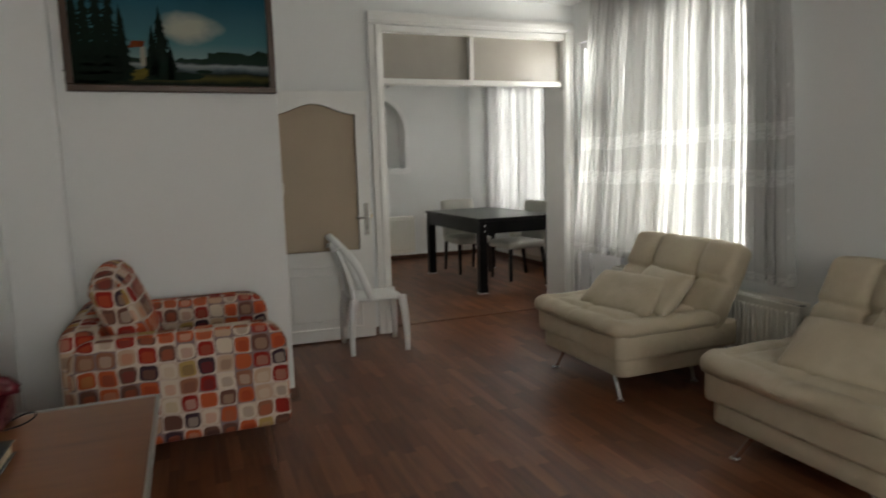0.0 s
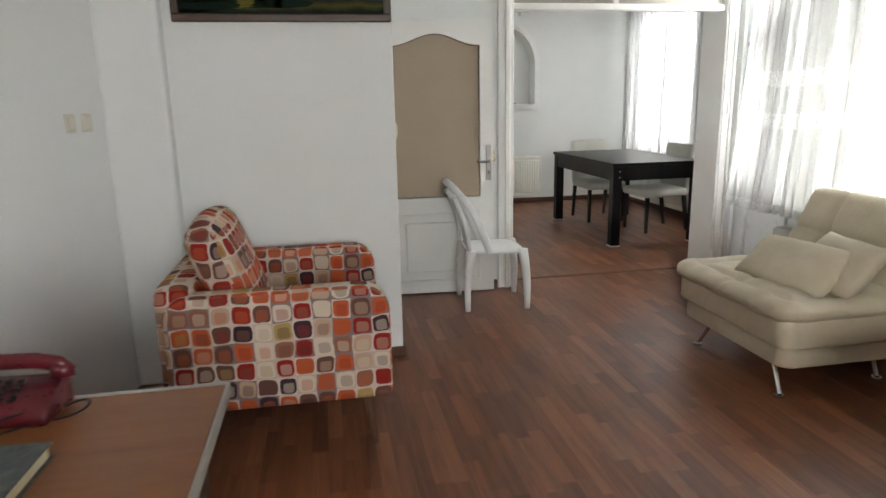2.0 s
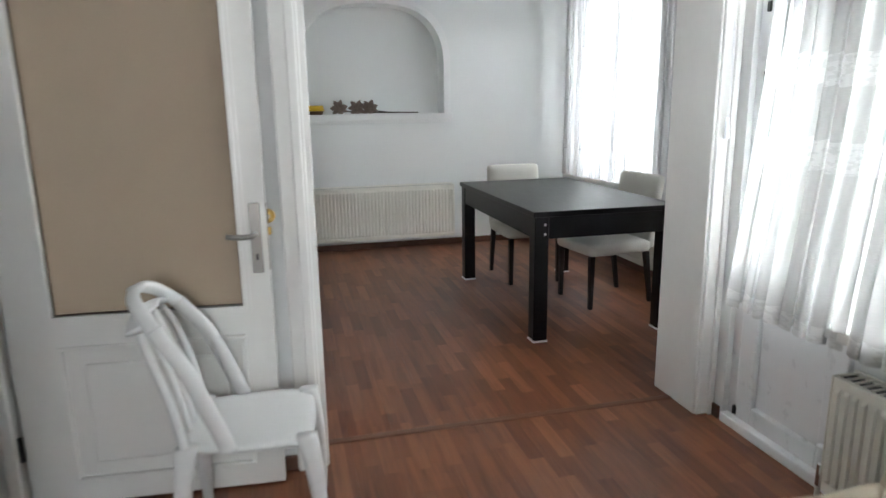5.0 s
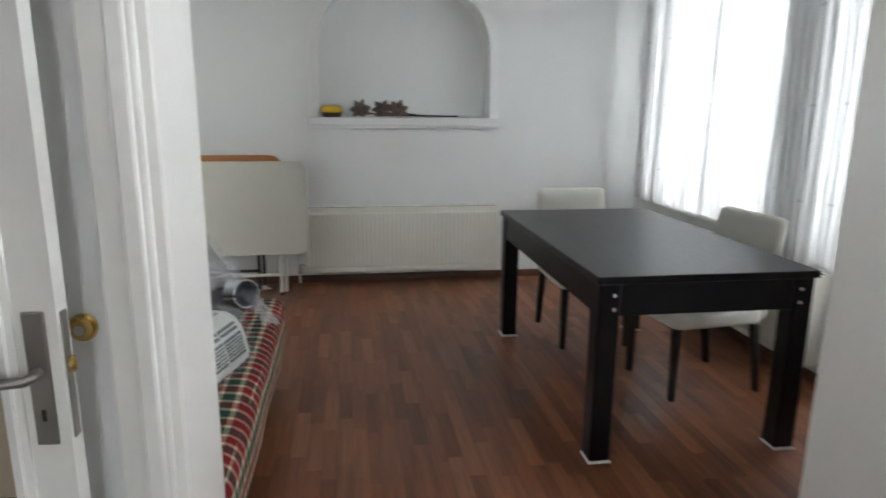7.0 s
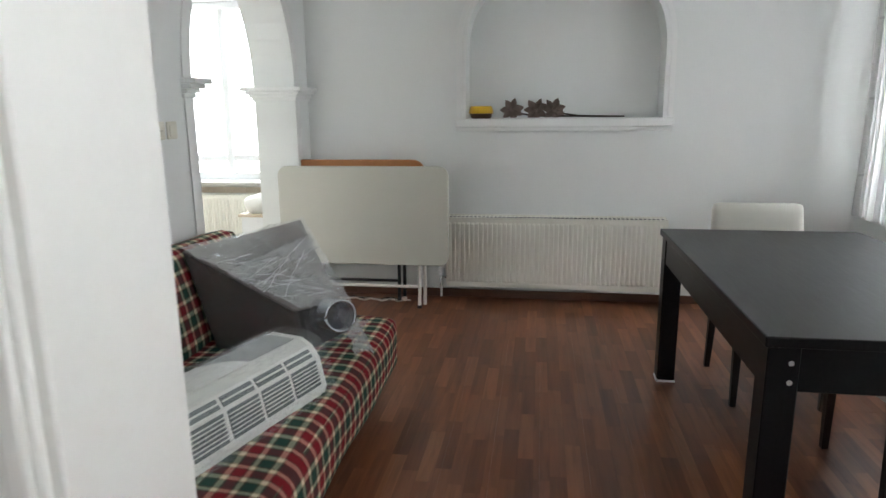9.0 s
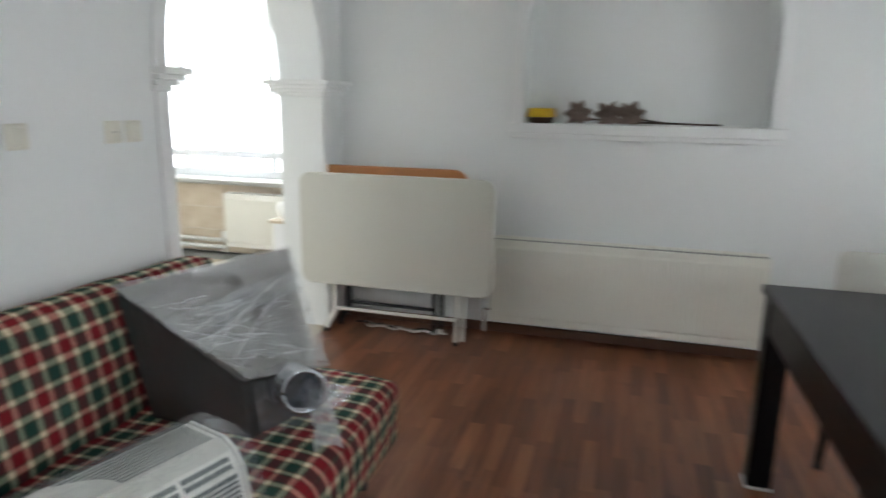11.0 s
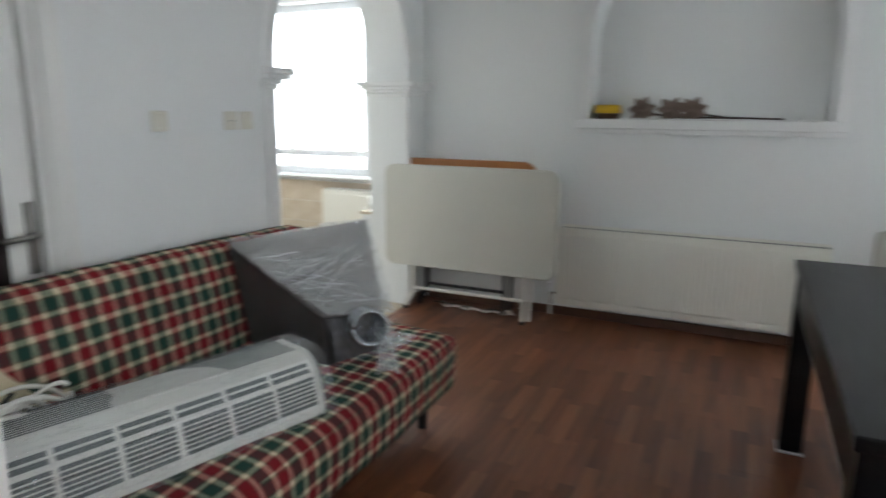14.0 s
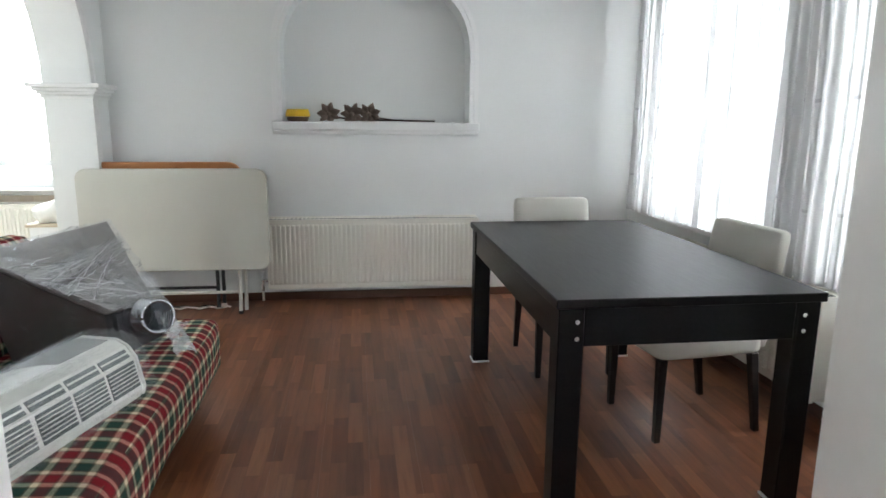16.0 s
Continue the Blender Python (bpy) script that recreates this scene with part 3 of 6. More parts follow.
wall_with_holes("wall_salon_east", "x", 3.56, 0.28, -2.0, 5.76, [(3.78, 5.0, 0.70, 2.38), (5.0, 5.66, 0.02, 2.38)], "white painted salon wall with window and balcony door")
wall_with_holes("wall_between", "y", 5.76, 0.28, 0.44, 4.9, [(JL - 0.045, JR + 0.045, 0.0, 2.468)], "white painted wall with a wide doorway")
wall_with_holes("wall_dining_east", "x", 4.60, 0.28, 6.04, 9.75, [(7.78, 9.32, 0.76, 2.40), (6.80, 7.40, 0.76, 2.40)], "white painted dining room wall with a wide window")
# the rear opening is assumed, cut to let the added fill lamp in
wall_with_holes("wall_salon_south", "y", -2.0, 0.2, -3.0, 3.56, [(0.1, 1.7, 0.95, 2.35)], "white painted rear salon wall with an assumed, unseen window")
structure("wall_picture", box(-0.29, 0.82, 4.55, 4.71, 0, H, 0.006, 2), WALL, "white painted partition that carries the painting", "wall")
structure("wall_pier", box(-0.56, -0.272, 4.45, 4.75, 0, H, 0.02, 3), WALL, "white painted wall pier beside the partition", "wall")
structure("wall_salon_west", slab([(-0.551, 4.475), (-0.80, 4.60), (-3.0, -0.96), (-3.0, -2.0), (-2.83, -2.0), (-2.83, -1.22)], H, "z"), WALL, "white painted slanting salon wall", "wall")
structure("wall_corridor", box(-1.9, -1.75, 4.6, 5.95, 0, H), WALL, "white painted corridor end wall", "wall")
structure("wall_corridor_south", box(-1.75, -0.565, 4.60, 4.74, 0, H), WALL, "white painted corridor wall", "wall")
structure("wall_corridor_north", box(-1.75, 0.438, 5.80, 5.95, 0, H), WALL, "white painted corridor wall", "wall")

# left wall of the dining room, with an arch to the kitchen and a dark door
ARCH0, ARCH1, SPRING = 8.10, 9.48, 1.56


def arch_wall():
    bm = bmesh.new()
    mid, rad = (ARCH0 + ARCH1) / 2, (ARCH1 - ARCH0) / 2
    box(0.44, 0.74, 6.04, 6.10, 0, H, bm=bm)
    box(0.44, 0.74, 6.10, 6.94, 2.08, H, bm=bm)
    box(0.44, 0.74, 6.94, ARCH0, 0, H, bm=bm)
    box(0.44, 0.74, ARCH1, 9.75, 0, H, bm=bm)
    n = 24
    rise = 0.86
    pts = [(mid - rad * math.cos(math.pi * k / n), SPRING + rise * math.sin(math.pi * k / n)) for k in range(n + 1)]
    for (ya, za), (yb, zb) in zip(pts, pts[1:]):
        lo = [bm.verts.new((x, y, z)) for x, y, z in ((0.44, ya, za), (0.74, ya, za), (0.74, yb, zb), (0.44, yb, zb))]
        hi = [bm.verts.new((x, y, H)) for x, y in ((0.44, ya), (0.74, ya), (0.74, yb), (0.44, yb))]
        for q in ((0, 1, 2, 3), ):
            bm.faces.new([lo[i] for i in q])
        bm.faces.new((lo[1], hi[1], hi[2], lo[2]))
        bm.faces.new((lo[0], lo[3], hi[3], hi[0]))
    box(0.44, 0.74, ARCH0, ARCH0 + 0.001, SPRING, H, bm=bm)
    bmesh.ops.remove_doubles(bm, verts=bm.verts[:], dist=1e-4)
    bmesh.ops.recalc_face_normals(bm, faces=bm.faces)
    return structure("wall_dining_west", bm, WALL, "white painted wall with an arched opening to the kitchen", "wall")


arch_wall()


def impost(y0, y1, name="arch_impost"):
    """A stepped plaster capital round the jamb of the arch."""
    bm = bmesh.new()
    for k, (g, z0, z1) in enumerate(((0.015, 1.475, 1.50), (0.030, 1.50, 1.522), (0.050, 1.522, 1.545), (0.075, 1.545, 1.572))):
        box(0.44 - g, 0.74 + g, y0 - (g if y0 > 8.0 and y0 < 9.0 or y0 > 9 else 0), y1 + (g if y1 < 9 else 0), z0, z1, 0.004, 1, bm=bm)
    return structure(name, bm, PLASTER, "stepped white plaster impost on the arch", "moulding")


def arch_band():
    """A flat raised plaster band round the arch, above and below the imposts."""
    mid, rad, rise, w, n = (ARCH0 + ARCH1) / 2, (ARCH1 - ARCH0) / 2, 0.86, 0.085, 40
    bm = bmesh.new()
    for a0, a1, lift in ((0.0, w, 0.003), (w - 0.022, w, 0.006)):
        rows = []
        for k in range(n + 1):
            c, s = -math.cos(math.pi * k / n), math.sin(math.pi * k / n)
            rows.append([(mid + (rad + g) * c, SPRING + (rise + g) * s) for g in (a0, a1)])
        rows[0] = [(p[0], 1.572) for p in rows[0]]
        for (p, q), (p2, q2) in zip(rows, rows[1:]):
            if max(q[0], q2[0]) > 9.745:
                continue
            f = [bm.verts.new((0.741 + lift, y, z)) for y, z in (p, q, q2, p2)]
            g = [bm.verts.new((0.740, y, z)) for y, z in (p, q, q2, p2)]
            bm.faces.new(f)
            for i in range(4):
                bm.faces.new((f[i], g[i], g[(i + 1) % 4], f[(i + 1) % 4]))
        box(0.740, 0.741 + lift, ARCH0 - a1, ARCH0 - a0, 0.0, 1.474, bm=bm)
        box(0.740, 0.741 + lift, ARCH1 + a0, ARCH1 + a1, 0.0, 1.474, bm=bm)
    bmesh.ops.recalc_face_normals(bm, faces=bm.faces)
    return structure("arch_band", bm, PLASTER, "raised white plaster band round the kitchen arch", "moulding")


arch_band()
impost(ARCH0 - 0.10, ARCH0)
impost(ARCH1, 9.748)

# far wall with its arched niche
NX0, NX1, NZ0, NSPR, NRISE = 1.93, 3.30, 1.335, 1.80, 0.56


def arch_line(x0, x1, z0, spring, rise, n=28, grow=0.0):
    mid, rad = (x0 + x1) / 2, (x1 - x0) / 2 + grow
    pts = [(mid - rad, z0)]
    for k in range(n + 1):
        a = math.pi * k / n
        c, s = -math.cos(a), math.sin(a)
        pts.append((mid + rad * math.copysign(abs(c) ** 0.72, c), spring + (rise + grow) * abs(s) ** 0.86))
    return pts + [(mid + rad, z0)]


def niche_wall():
    bm = bmesh.new()
    y, yb = 9.75, 9.97
    line = arch_line(NX0, NX1, NZ0, NSPR, NRISE)
    inner = line[1:-1]
    quad = lambda *v: bm.faces.new([bm.verts.new(p) for p in v])
    quad((0.44, y, 0), (4.9, y, 0), (4.9, y, NZ0), (0.44, y, NZ0))
    quad((0.44, y, NZ0), (NX0, y, NZ0), (NX0, y, H), (0.44, y, H))
    quad((NX1, y, NZ0), (4.9, y, NZ0), (4.9, y, H), (NX1, y, H))
    for (xa, za), (xb, zb) in zip(inner, inner[1:]):
        quad((xa, y, za), (xb, y, zb), (xb, y, H), (xa, y, H))
    for (xa, za), (xb, zb) in zip(line, line[1:]):
        quad((xa, y, za), (xa, yb, za), (xb, yb, zb), (xb, y, zb))
    quad((NX0, y, NZ0), (NX1, y, NZ0), (NX1, yb, NZ0), (NX0, yb, NZ0))
    quad((NX0 - 0.1, yb, NZ0 - 0.1), (NX1 + 0.1, yb, NZ0 - 0.1), (NX1 + 0.1, yb, H), (NX0 - 0.1, yb, H))
    bmesh.ops.remove_doubles(bm, verts=bm.verts[:], dist=1e-4)
    box(0.44, 4.9, yb + 0.004, yb + 0.1, 0, H, bm=bm)
    ob = structure("wall_dining_north", bm, WALL, "white painted wall with an arched recess", "wall")
    # the moulded frame of the recess
    bm = bmesh.new()
    for grow, deep, wide in ((0.0, 0.022, 0.030), (0.034, 0.014, 0.034)):
        a = arch_line(NX0, NX1, NZ0, NSPR, NRISE, grow=grow)
        b = arch_line(NX0, NX1, NZ0, NSPR, NRISE, grow=grow + wide)
        for k in range(len(a) - 1):
            p = [(a[k], b[k]), (a[k + 1], b[k + 1])]
            f = [bm.verts.new((q[0], y - deep, q[1])) for q in (a[k], a[k + 1], b[k + 1], b[k])]
            g = [bm.verts.new((q[0], y + 0.001, q[1])) for q in (a[k], a[k + 1], b[k + 1], b[k])]
            bm.faces.new(f)
            bm.faces.new((f[0], g[0], g[1], f[1]))
            bm.faces.new((f[3], f[2], g[2], g[3]))
    bmesh.ops.recalc_face_normals(bm, faces=bm.faces)
    structure("niche_moulding", bm, PLASTER, "white plaster moulding round the arched recess", "moulding")
    bm = box(NX0 - 0.075, NX1 + 0.075, y - 0.05, yb - 0.004, NZ0 - 0.055, NZ0 + 0.004, 0.006, 2)
    box(NX0 - 0.07, NX1 + 0.07, y - 0.030, y - 0.002, NZ0 - 0.085, NZ0 - 0.055, 0.005, 2, bm=bm)
    structure("niche_sill", bm, PLASTER, "white moulded sill of the arched recess", "moulding")
    return ob


niche_wall()

# kitchen shell
wall_with_holes("wall_kitchen_north", "y", 11.10, 0.28, -3.2, 0.74, [(-2.4, 0.1, 0.72, 2.45)], "kitchen wall with a wide bright window", z0=0.0)
structure("wall_kitchen_west", box(-3.3, -3.2, 7.2, 11.4, 0, H), WALL, "white kitchen wall", "wall")
structure("wall_kitchen_south", box(-3.2, 0.438, 7.1, 7.2, 0, H), WALL, "white kitchen wall", "wall")
structure("wall_kitchen_east", box(0.442, 0.74, 9.97, 11.10, 0, H), WALL, "white kitchen wall", "wall")


def skirting(x0, x1, y0, y1):
    return structure("baseboard", box(x0, x1, y0, y1, 0.0, 0.062, 0.006, 2), SKIRT, "low brown laminate skirting board", "skirting")


for s in ((0.822, 0.836, 4.56, 4.70), (-0.27, 0.836, 4.534, 4.548), (3.545, 3.558, 5.67, 5.758), (0.85, 1.692, 5.744, 5.758), (-1.7, 0.70, 5.784, 5.798),
          (0.742, 0.756, 6.99, 8.02), (0.77, 4.58, 9.734, 9.748), (4.584, 4.598, 6.10, 9.73), (3.545, 3.558, -1.9, 4.99), (0.742, 0.756, 9.50, 9.73)):
    skirting(*s)

# ---- doorway between the rooms: casing, transom ----


def doorway():
    """Casing boards with a raised bead, lining boards, transom bar, mullion and two obscured panes."""
    for x0, x1 in ((JL - 0.120, JL - 0.022), (JR + 0.010, JR + 0.100)):
        bm = box(x0, x1, 5.728, 5.758, 0, 2.47, 0.006, 2)
        box(x0 + 0.050, x1 - 0.012, 5.714, 5.730, 0, 2.47, 0.006, 2, bm=bm)
        structure("door_casing", bm, GLOSS_WHITE, "white gloss-painted moulded door casing", "trim")
    bm = box(JL - 0.120, JR + 0.100, 5.728, 5.757, 2.472, 2.565, 0.006, 2)
    box(JL - 0.120, JR + 0.100, 5.714, 5.730, 2.49, 2.545, 0.006, 2, bm=bm)
    structure("door_casing_head", bm, GLOSS_WHITE, "white gloss-painted moulded head casing", "trim")
    for x0, x1 in ((JL - 0.045, JL), (JR, JR + 0.045)):
        structure("door_lining", box(x0, x1, 5.742, 6.066, 0, 2.47, 0.004, 1), GLOSS_WHITE, "white gloss-painted door lining board", "trim")
    structure("door_lining_head", box(JL, JR, 5.742, 6.058, 2.42, 2.468, 0.004, 1), GLOSS_WHITE, "white gloss-painted head lining board", "trim")
    structure("transom_bar", box(JL, JR, 5.775, 5.86, 2.02, 2.065, 0.006, 2), GLOSS_WHITE, "white gloss-painted transom bar", "trim")
    structure("transom_mullion", box(2.575, 2.615, 5.775, 5.86, 2.066, 2.419, 0.005, 2), GLOSS_WHITE, "white gloss-painted transom mullion", "trim")
    for x0, x1 in ((JL, 2.575), (2.615, JR)):
        structure("transom_pane", box(x0, x1, 5.812, 5.820, 2.065, 2.42), FROST, "obscured brownish textured glass pane", "window")
    structure("threshold", slab([(5.905, 0.0), (5.905, 0.004), (5.912, 0.007), (5.938, 0.007), (5.945, 0.004), (5.945, 0.0)], JR - JL - 0.002, "x", JL + 0.001), SKIRT, "brown threshold strip on the laminate", "trim")


doorway()

# window and balcony door of the salon
def frame_bars(bm, axis, at, depth, bars):
    for a0, a1, z0, z1 in bars:
        if axis == "x":
            box(at, at + depth, a0, a1, z0, z1, 0.006, 2, bm=bm)
        else:
            box(a0, a1, at, at + depth, z0, z1, 0.006, 2, bm=bm)
    return bm


def window(name, axis, at, a0, a1, z0, z1, mullions, label, rail=None, w=0.055):
    win = thing(name, label, "window", kind="structure")
    bars = [(a0, a0 + w, z0, z1), (a1 - w, a1, z0, z1), (a0 + w, a1 - w, z0, z0 + w), (a0 + w, a1 - w, z1 - w, z1)]
    bars += [(m - w / 2, m + w / 2, z0 + w, z1 - w) for m in mullions]
    if rail:
        edges = [a0 + w] + [v for m in mullions for v in (m - w / 2, m + w / 2)] + [a1 - w]
        bars += [(s, e, rail - 0.03, rail + 0.03) for s, e in zip(edges[::2], edges[1::2])]
    part("window_frame", frame_bars(bmesh.new(), axis, at, 0.07, bars), PVC, win)
    edges = [a0 + w] + [v for m in mullions for v in (m - w / 2, m + w / 2)] + [a1 - w]
    for s, e in zip(edges[::2], edges[1::2]):
        g = box(at + 0.03, at + 0.036, s, e, z0 + w, z1 - w) if axis == "x" else box(s, e, at + 0.03, at + 0.036, z0 + w, z1 - w)
        pane = part("pane", g, GLASS, win)
        pane.visible_shadow = False
    return win


window("window_1", "x", 3.70, 3.78, 5.0, 0.70, 2.38, (4.38,), "white plastic framed salon window behind a net curtain", 1.85)
window("window_2", "x", 4.74, 7.78, 9.32, 0.76, 2.40, (8.30, 8.81), "white plastic framed dining window behind a net curtain", 1.85)
window("window_5", "x", 4.74, 6.80, 7.40, 0.76, 2.40, (), "narrow white plastic framed window behind a net curtain", 1.85)
window("window_3", "y", 11.24, -2.4, 0.1, 0.72, 2.45, (-1.62, -0.66), "white plastic framed kitchen window, overexposed daylight", 0.94, 0.07)
# assumed window behind the camera, set before the added fill lamp
window("window_4", "y", -1.9, 0.1, 1.7, 0.95, 2.35, (0.9,), "assumed white plastic framed rear window, unseen")
structure("window_sill", box(3.44, 3.70, 3.74, 5.06, 0.625, 0.665, 0.006, 2), PLASTER, "white stone sill under the salon window", "sill")
structure("window_sill", box(4.50, 4.74, 7.30, 9.50, 0.70, 0.735, 0.006, 2), PLASTER, "white stone sill under the dining window", "sill")
structure("window_sill", box(-2.45, 0.15, 11.0, 11.24, 0.675, 0.715, 0.006, 2), GREY_EDGE, "greyish stone sill under the kitchen window", "sill")


def balcony_door():
    d = thing("balcony_door", "closed white plastic balcony door with a glazed top", "door", kind="structure")
    bars = [(5.60, 5.66, 0.02, 2.38), (5.0, 5.05, 0.02, 2.38), (5.05, 5.60, 2.32, 2.38), (5.05, 5.60, 1.80, 1.86)]
    part("door_frame", frame_bars(bmesh.new(), "x", 3.585, 0.07, bars), PVC, d)
    leaf = part("door_leaf", frame_bars(bmesh.new(), "x", 3.570, 0.06, [(5.50, 5.595, 0.05, 1.79), (5.055, 5.15, 0.05, 1.79), (5.15, 5.50, 0.05, 0.13), (5.15, 5.50, 1.70, 1.79), (5.15, 5.50, 0.70, 0.78)]), PVC, d)
    part("panel", box(3.59, 3.61, 5.15, 5.50, 0.13, 0.70, 0.004, 1), PVC, leaf)
    part("pane", box(3.60, 3.606, 5.15, 5.50, 0.78, 1.70), GLASS, leaf).visible_shadow = False
    part("pane", box(3.60, 3.606, 5.05, 5.60, 1.86, 2.32), GLASS, d).visible_shadow = False
    bm = box(3.552, 3.569, 5.555, 5.58, 1.44, 1.52, 0.004, 1)
    part("latch", bm, BLACK_METAL, leaf, "small dark latch")
    part("hinge", box(3.562, 3.584, 5.585, 5.605, 1.74, 1.78, 0.003, 1), BLACK_METAL, d, "dark metal hinge")
    part("hinge", box(3.562, 3.584, 5.585, 5.605, 0.06, 0.10, 0.003, 1), BLACK_METAL, d, "dark metal hinge")
    part("door_sill", box(3.545, 3.60, 5.0, 5.66, 0.0, 0.045, 0.006, 2), PVC, d)


balcony_door()


# ---- curtains ----
def curtain(name, x, y0, y1, z0, z1, material, label, folds, deep, splay=0.0, seed=1, lap=0.022):
    """A gathered net: folds of uneven width that open a little towards the hem."""
    bm = bmesh.new()
    uvl = bm.loops.layers.uv.new("UVMap")
    n, rows = folds * 16, 16
    rnd = random.Random(seed)
    ph = [rnd.uniform(-0.7, 0.7) for _ in range(folds + 2)]
    am = [rnd.uniform(0.65, 1.2) for _ in range(folds + 2)]
    grid = []
    for j in range(rows + 1):
        v = j / rows
        row = []
        for i in range(n + 1):
            u = i / n
            f = u * folds
            k = int(f)
            e = f - k
            p_ = ph[k] * (1 - e) + ph[k + 1] * e
            a_ = am[k] * (1 - e) + am[k + 1] * e
            wave = math.sin(2 * math.pi * f + p_) + 0.35 * math.sin(4.6 * math.pi * f + 2 * p_)
            off = deep * a_ * wave * (0.6 + 0.5 * (1 - v))
            y = y0 + (y1 - y0) * u + splay * (1 - v) * (u - 0.35) + 0.006 * math.sin(9 * v + 2 * u) - lap * a_ * math.sin(4 * math.pi * f + 2 * p_)
            hem = (0.010 * math.sin(2 * math.pi * f * 1.0 + p_) + 0.012 * math.sin(5 * u)) * (1 - v)
            row.append((bm.verts.new((x + off, y, z0 + (z1 - z0) * v + hem)), (u * (y1 - y0) * 1.8, z0 + (z1 - z0) * v)))
        grid.append(row)
    for j in range(rows):
        for i in range(n):
            q = (grid[j][i], grid[j][i + 1], grid[j + 1][i + 1], grid[j + 1][i])
            face = bm.faces.new([c[0] for c in q])
            face.smooth = True
            for loop, c in zip(face.loops, q):
                loop[uvl].uv = c[1]
    cur = thing(name, label, "curtain")
    part("curtain_cloth", bm, material, cur)
    part("curtain_rail", rod([(x, y0 - 0.05, z1 + 0.01), (x, y1 + 0.05, z1 + 0.01)], 0.012), GLOSS_WHITE, cur)
    return cur


curtain("net_curtain", 3.455, 3.47, 5.29, 0.615, 2.66, LACE, "white lace net curtain with embroidered bands before the window", 30, 0.024, 0.35, 3, 0.022)
curtain("net_curtain", 4.50, 7.60, 9.46, 0.735, 2.66, SHEER, "white dotted net curtain gathered before the dining window", 27, 0.024, 0.02, 8, 0.018)
curtain("net_curtain", 4.435, 6.64, 7.70, 0.685, 2.66, SHEER, "white dotted net curtain panel overlapping its neighbour", 15, 0.024, -0.06, 12, 0.018)


# ---- radiators ----
def radiator(length, height, label, ribs=True, vents=True):
    """A steel panel radiator, front towards -y, left end at the origin."""
    r = thing("radiator", label, "radiator")
    part("back_panel", box(0.0, length, 0.075, 0.092, 0, height, 0.006, 2), RAD, r)
    n = int(length / 0.0335)
    line = []
    for k in range(n):
        x = k * length / n
        w = length / n
        line += [(x, 0.004), (x + 0.34 * w, 0.004), (x + 0.46 * w, -0.005), (x + 0.88 * w, -0.005)]
    line.append((length, 0.004))
    bm = bmesh.new()
    rings = []
    for z, flat in ((0.0, 1), (0.035, 1), (0.050, 0), (height - 0.050, 0), (height - 0.035, 1), (height, 1)):
        rings.append([bm.verts.new((a, 0.004 if flat else b, z)) for a, b in line])
    for a, b in zip(rings, rings[1:]):
        for k in range(len(a) - 1):
            bm.faces.new((a[k], a[k + 1], b[k + 1], b[k]))
    ext = bmesh.ops.extrude_face_region(bm, geom=bm.faces[:])
    for v in [e for e in ext["geom"] if isinstance(e, bmesh.types.BMVert)]:
        v.co.y = 0.020
    bmesh.ops.recalc_face_normals(bm, faces=bm.faces)
    part("front_panel", bm, RAD, r)
    top = bmesh.new()
    box(-0.002, length + 0.002, 0.0, 0.010, height - 0.006, height + 0.001, 0.002, 1, bm=top)
    box(-0.002, length + 0.002, 0.084, 0.096, height - 0.004, height + 0.012, 0.003, 1, bm=top)
    for k in range(int(length / 0.03)):
        box(0.01 + k * 0.03, 0.018 + k * 0.03, 0.012, 0.084, height, height + 0.006, bm=top)
    part("top_grille", top, RAD, r)
    # black strip in place of the shade between the panels
    part("gap_shade_strip", box(0.0, length, 0.013, 0.083, height - 0.006, height - 0.002), BLACK_METAL, r, "black strip standing in for shade under the grille")
    for x in (-0.006, length):
        part("side_cover", box(x, x + 0.006, 0.0, 0.096, 0.01, height, 0.002, 1), RAD, r)
    for x in (0.12, length - 0.12):
        part("bracket", box(x - 0.02, x + 0.02, 0.092, 0.128, 0.06, height - 0.06), METAL_WHITE, r)
    v = part("valve", rod([(-0.006, 0.045, 0.06), (-0.05, 0.045, 0.06), (-0.05, 0.045, -0.02)], 0.011), CHROME, r)
    part("valve_head", rod([(-0.05, 0.045, 0.075), (-0.05, 0.045, 0.13)], 0.020, 12), PVC, v)
    part("pipe", rod([(-0.05, 0.045, -0.02), (-0.05, 0.045, -0.095)], 0.009), METAL_WHITE, r)
    return r


r = radiator(1.56, 0.52, "long cream ribbed steel panel radiator under the arched recess")
r.matrix_world = pose(1.80, 9.615, 0.115)
r = radiator(1.70, 0.42, "cream ribbed steel panel radiator behind the armchairs")
r.matrix_world = pose(3.43, 4.98, 0.095, 0, 0, -90)
r = radiator(1.40, 0.50, "cream steel panel radiator below the dining window sill")
r.matrix_world = pose(4.468, 8.75, 0.115, 0, 0, -90)
r = radiator(1.20, 0.50, "white steel panel radiator under the kitchen window")
r.matrix_world = pose(-1.04, 10.965, 0.095)


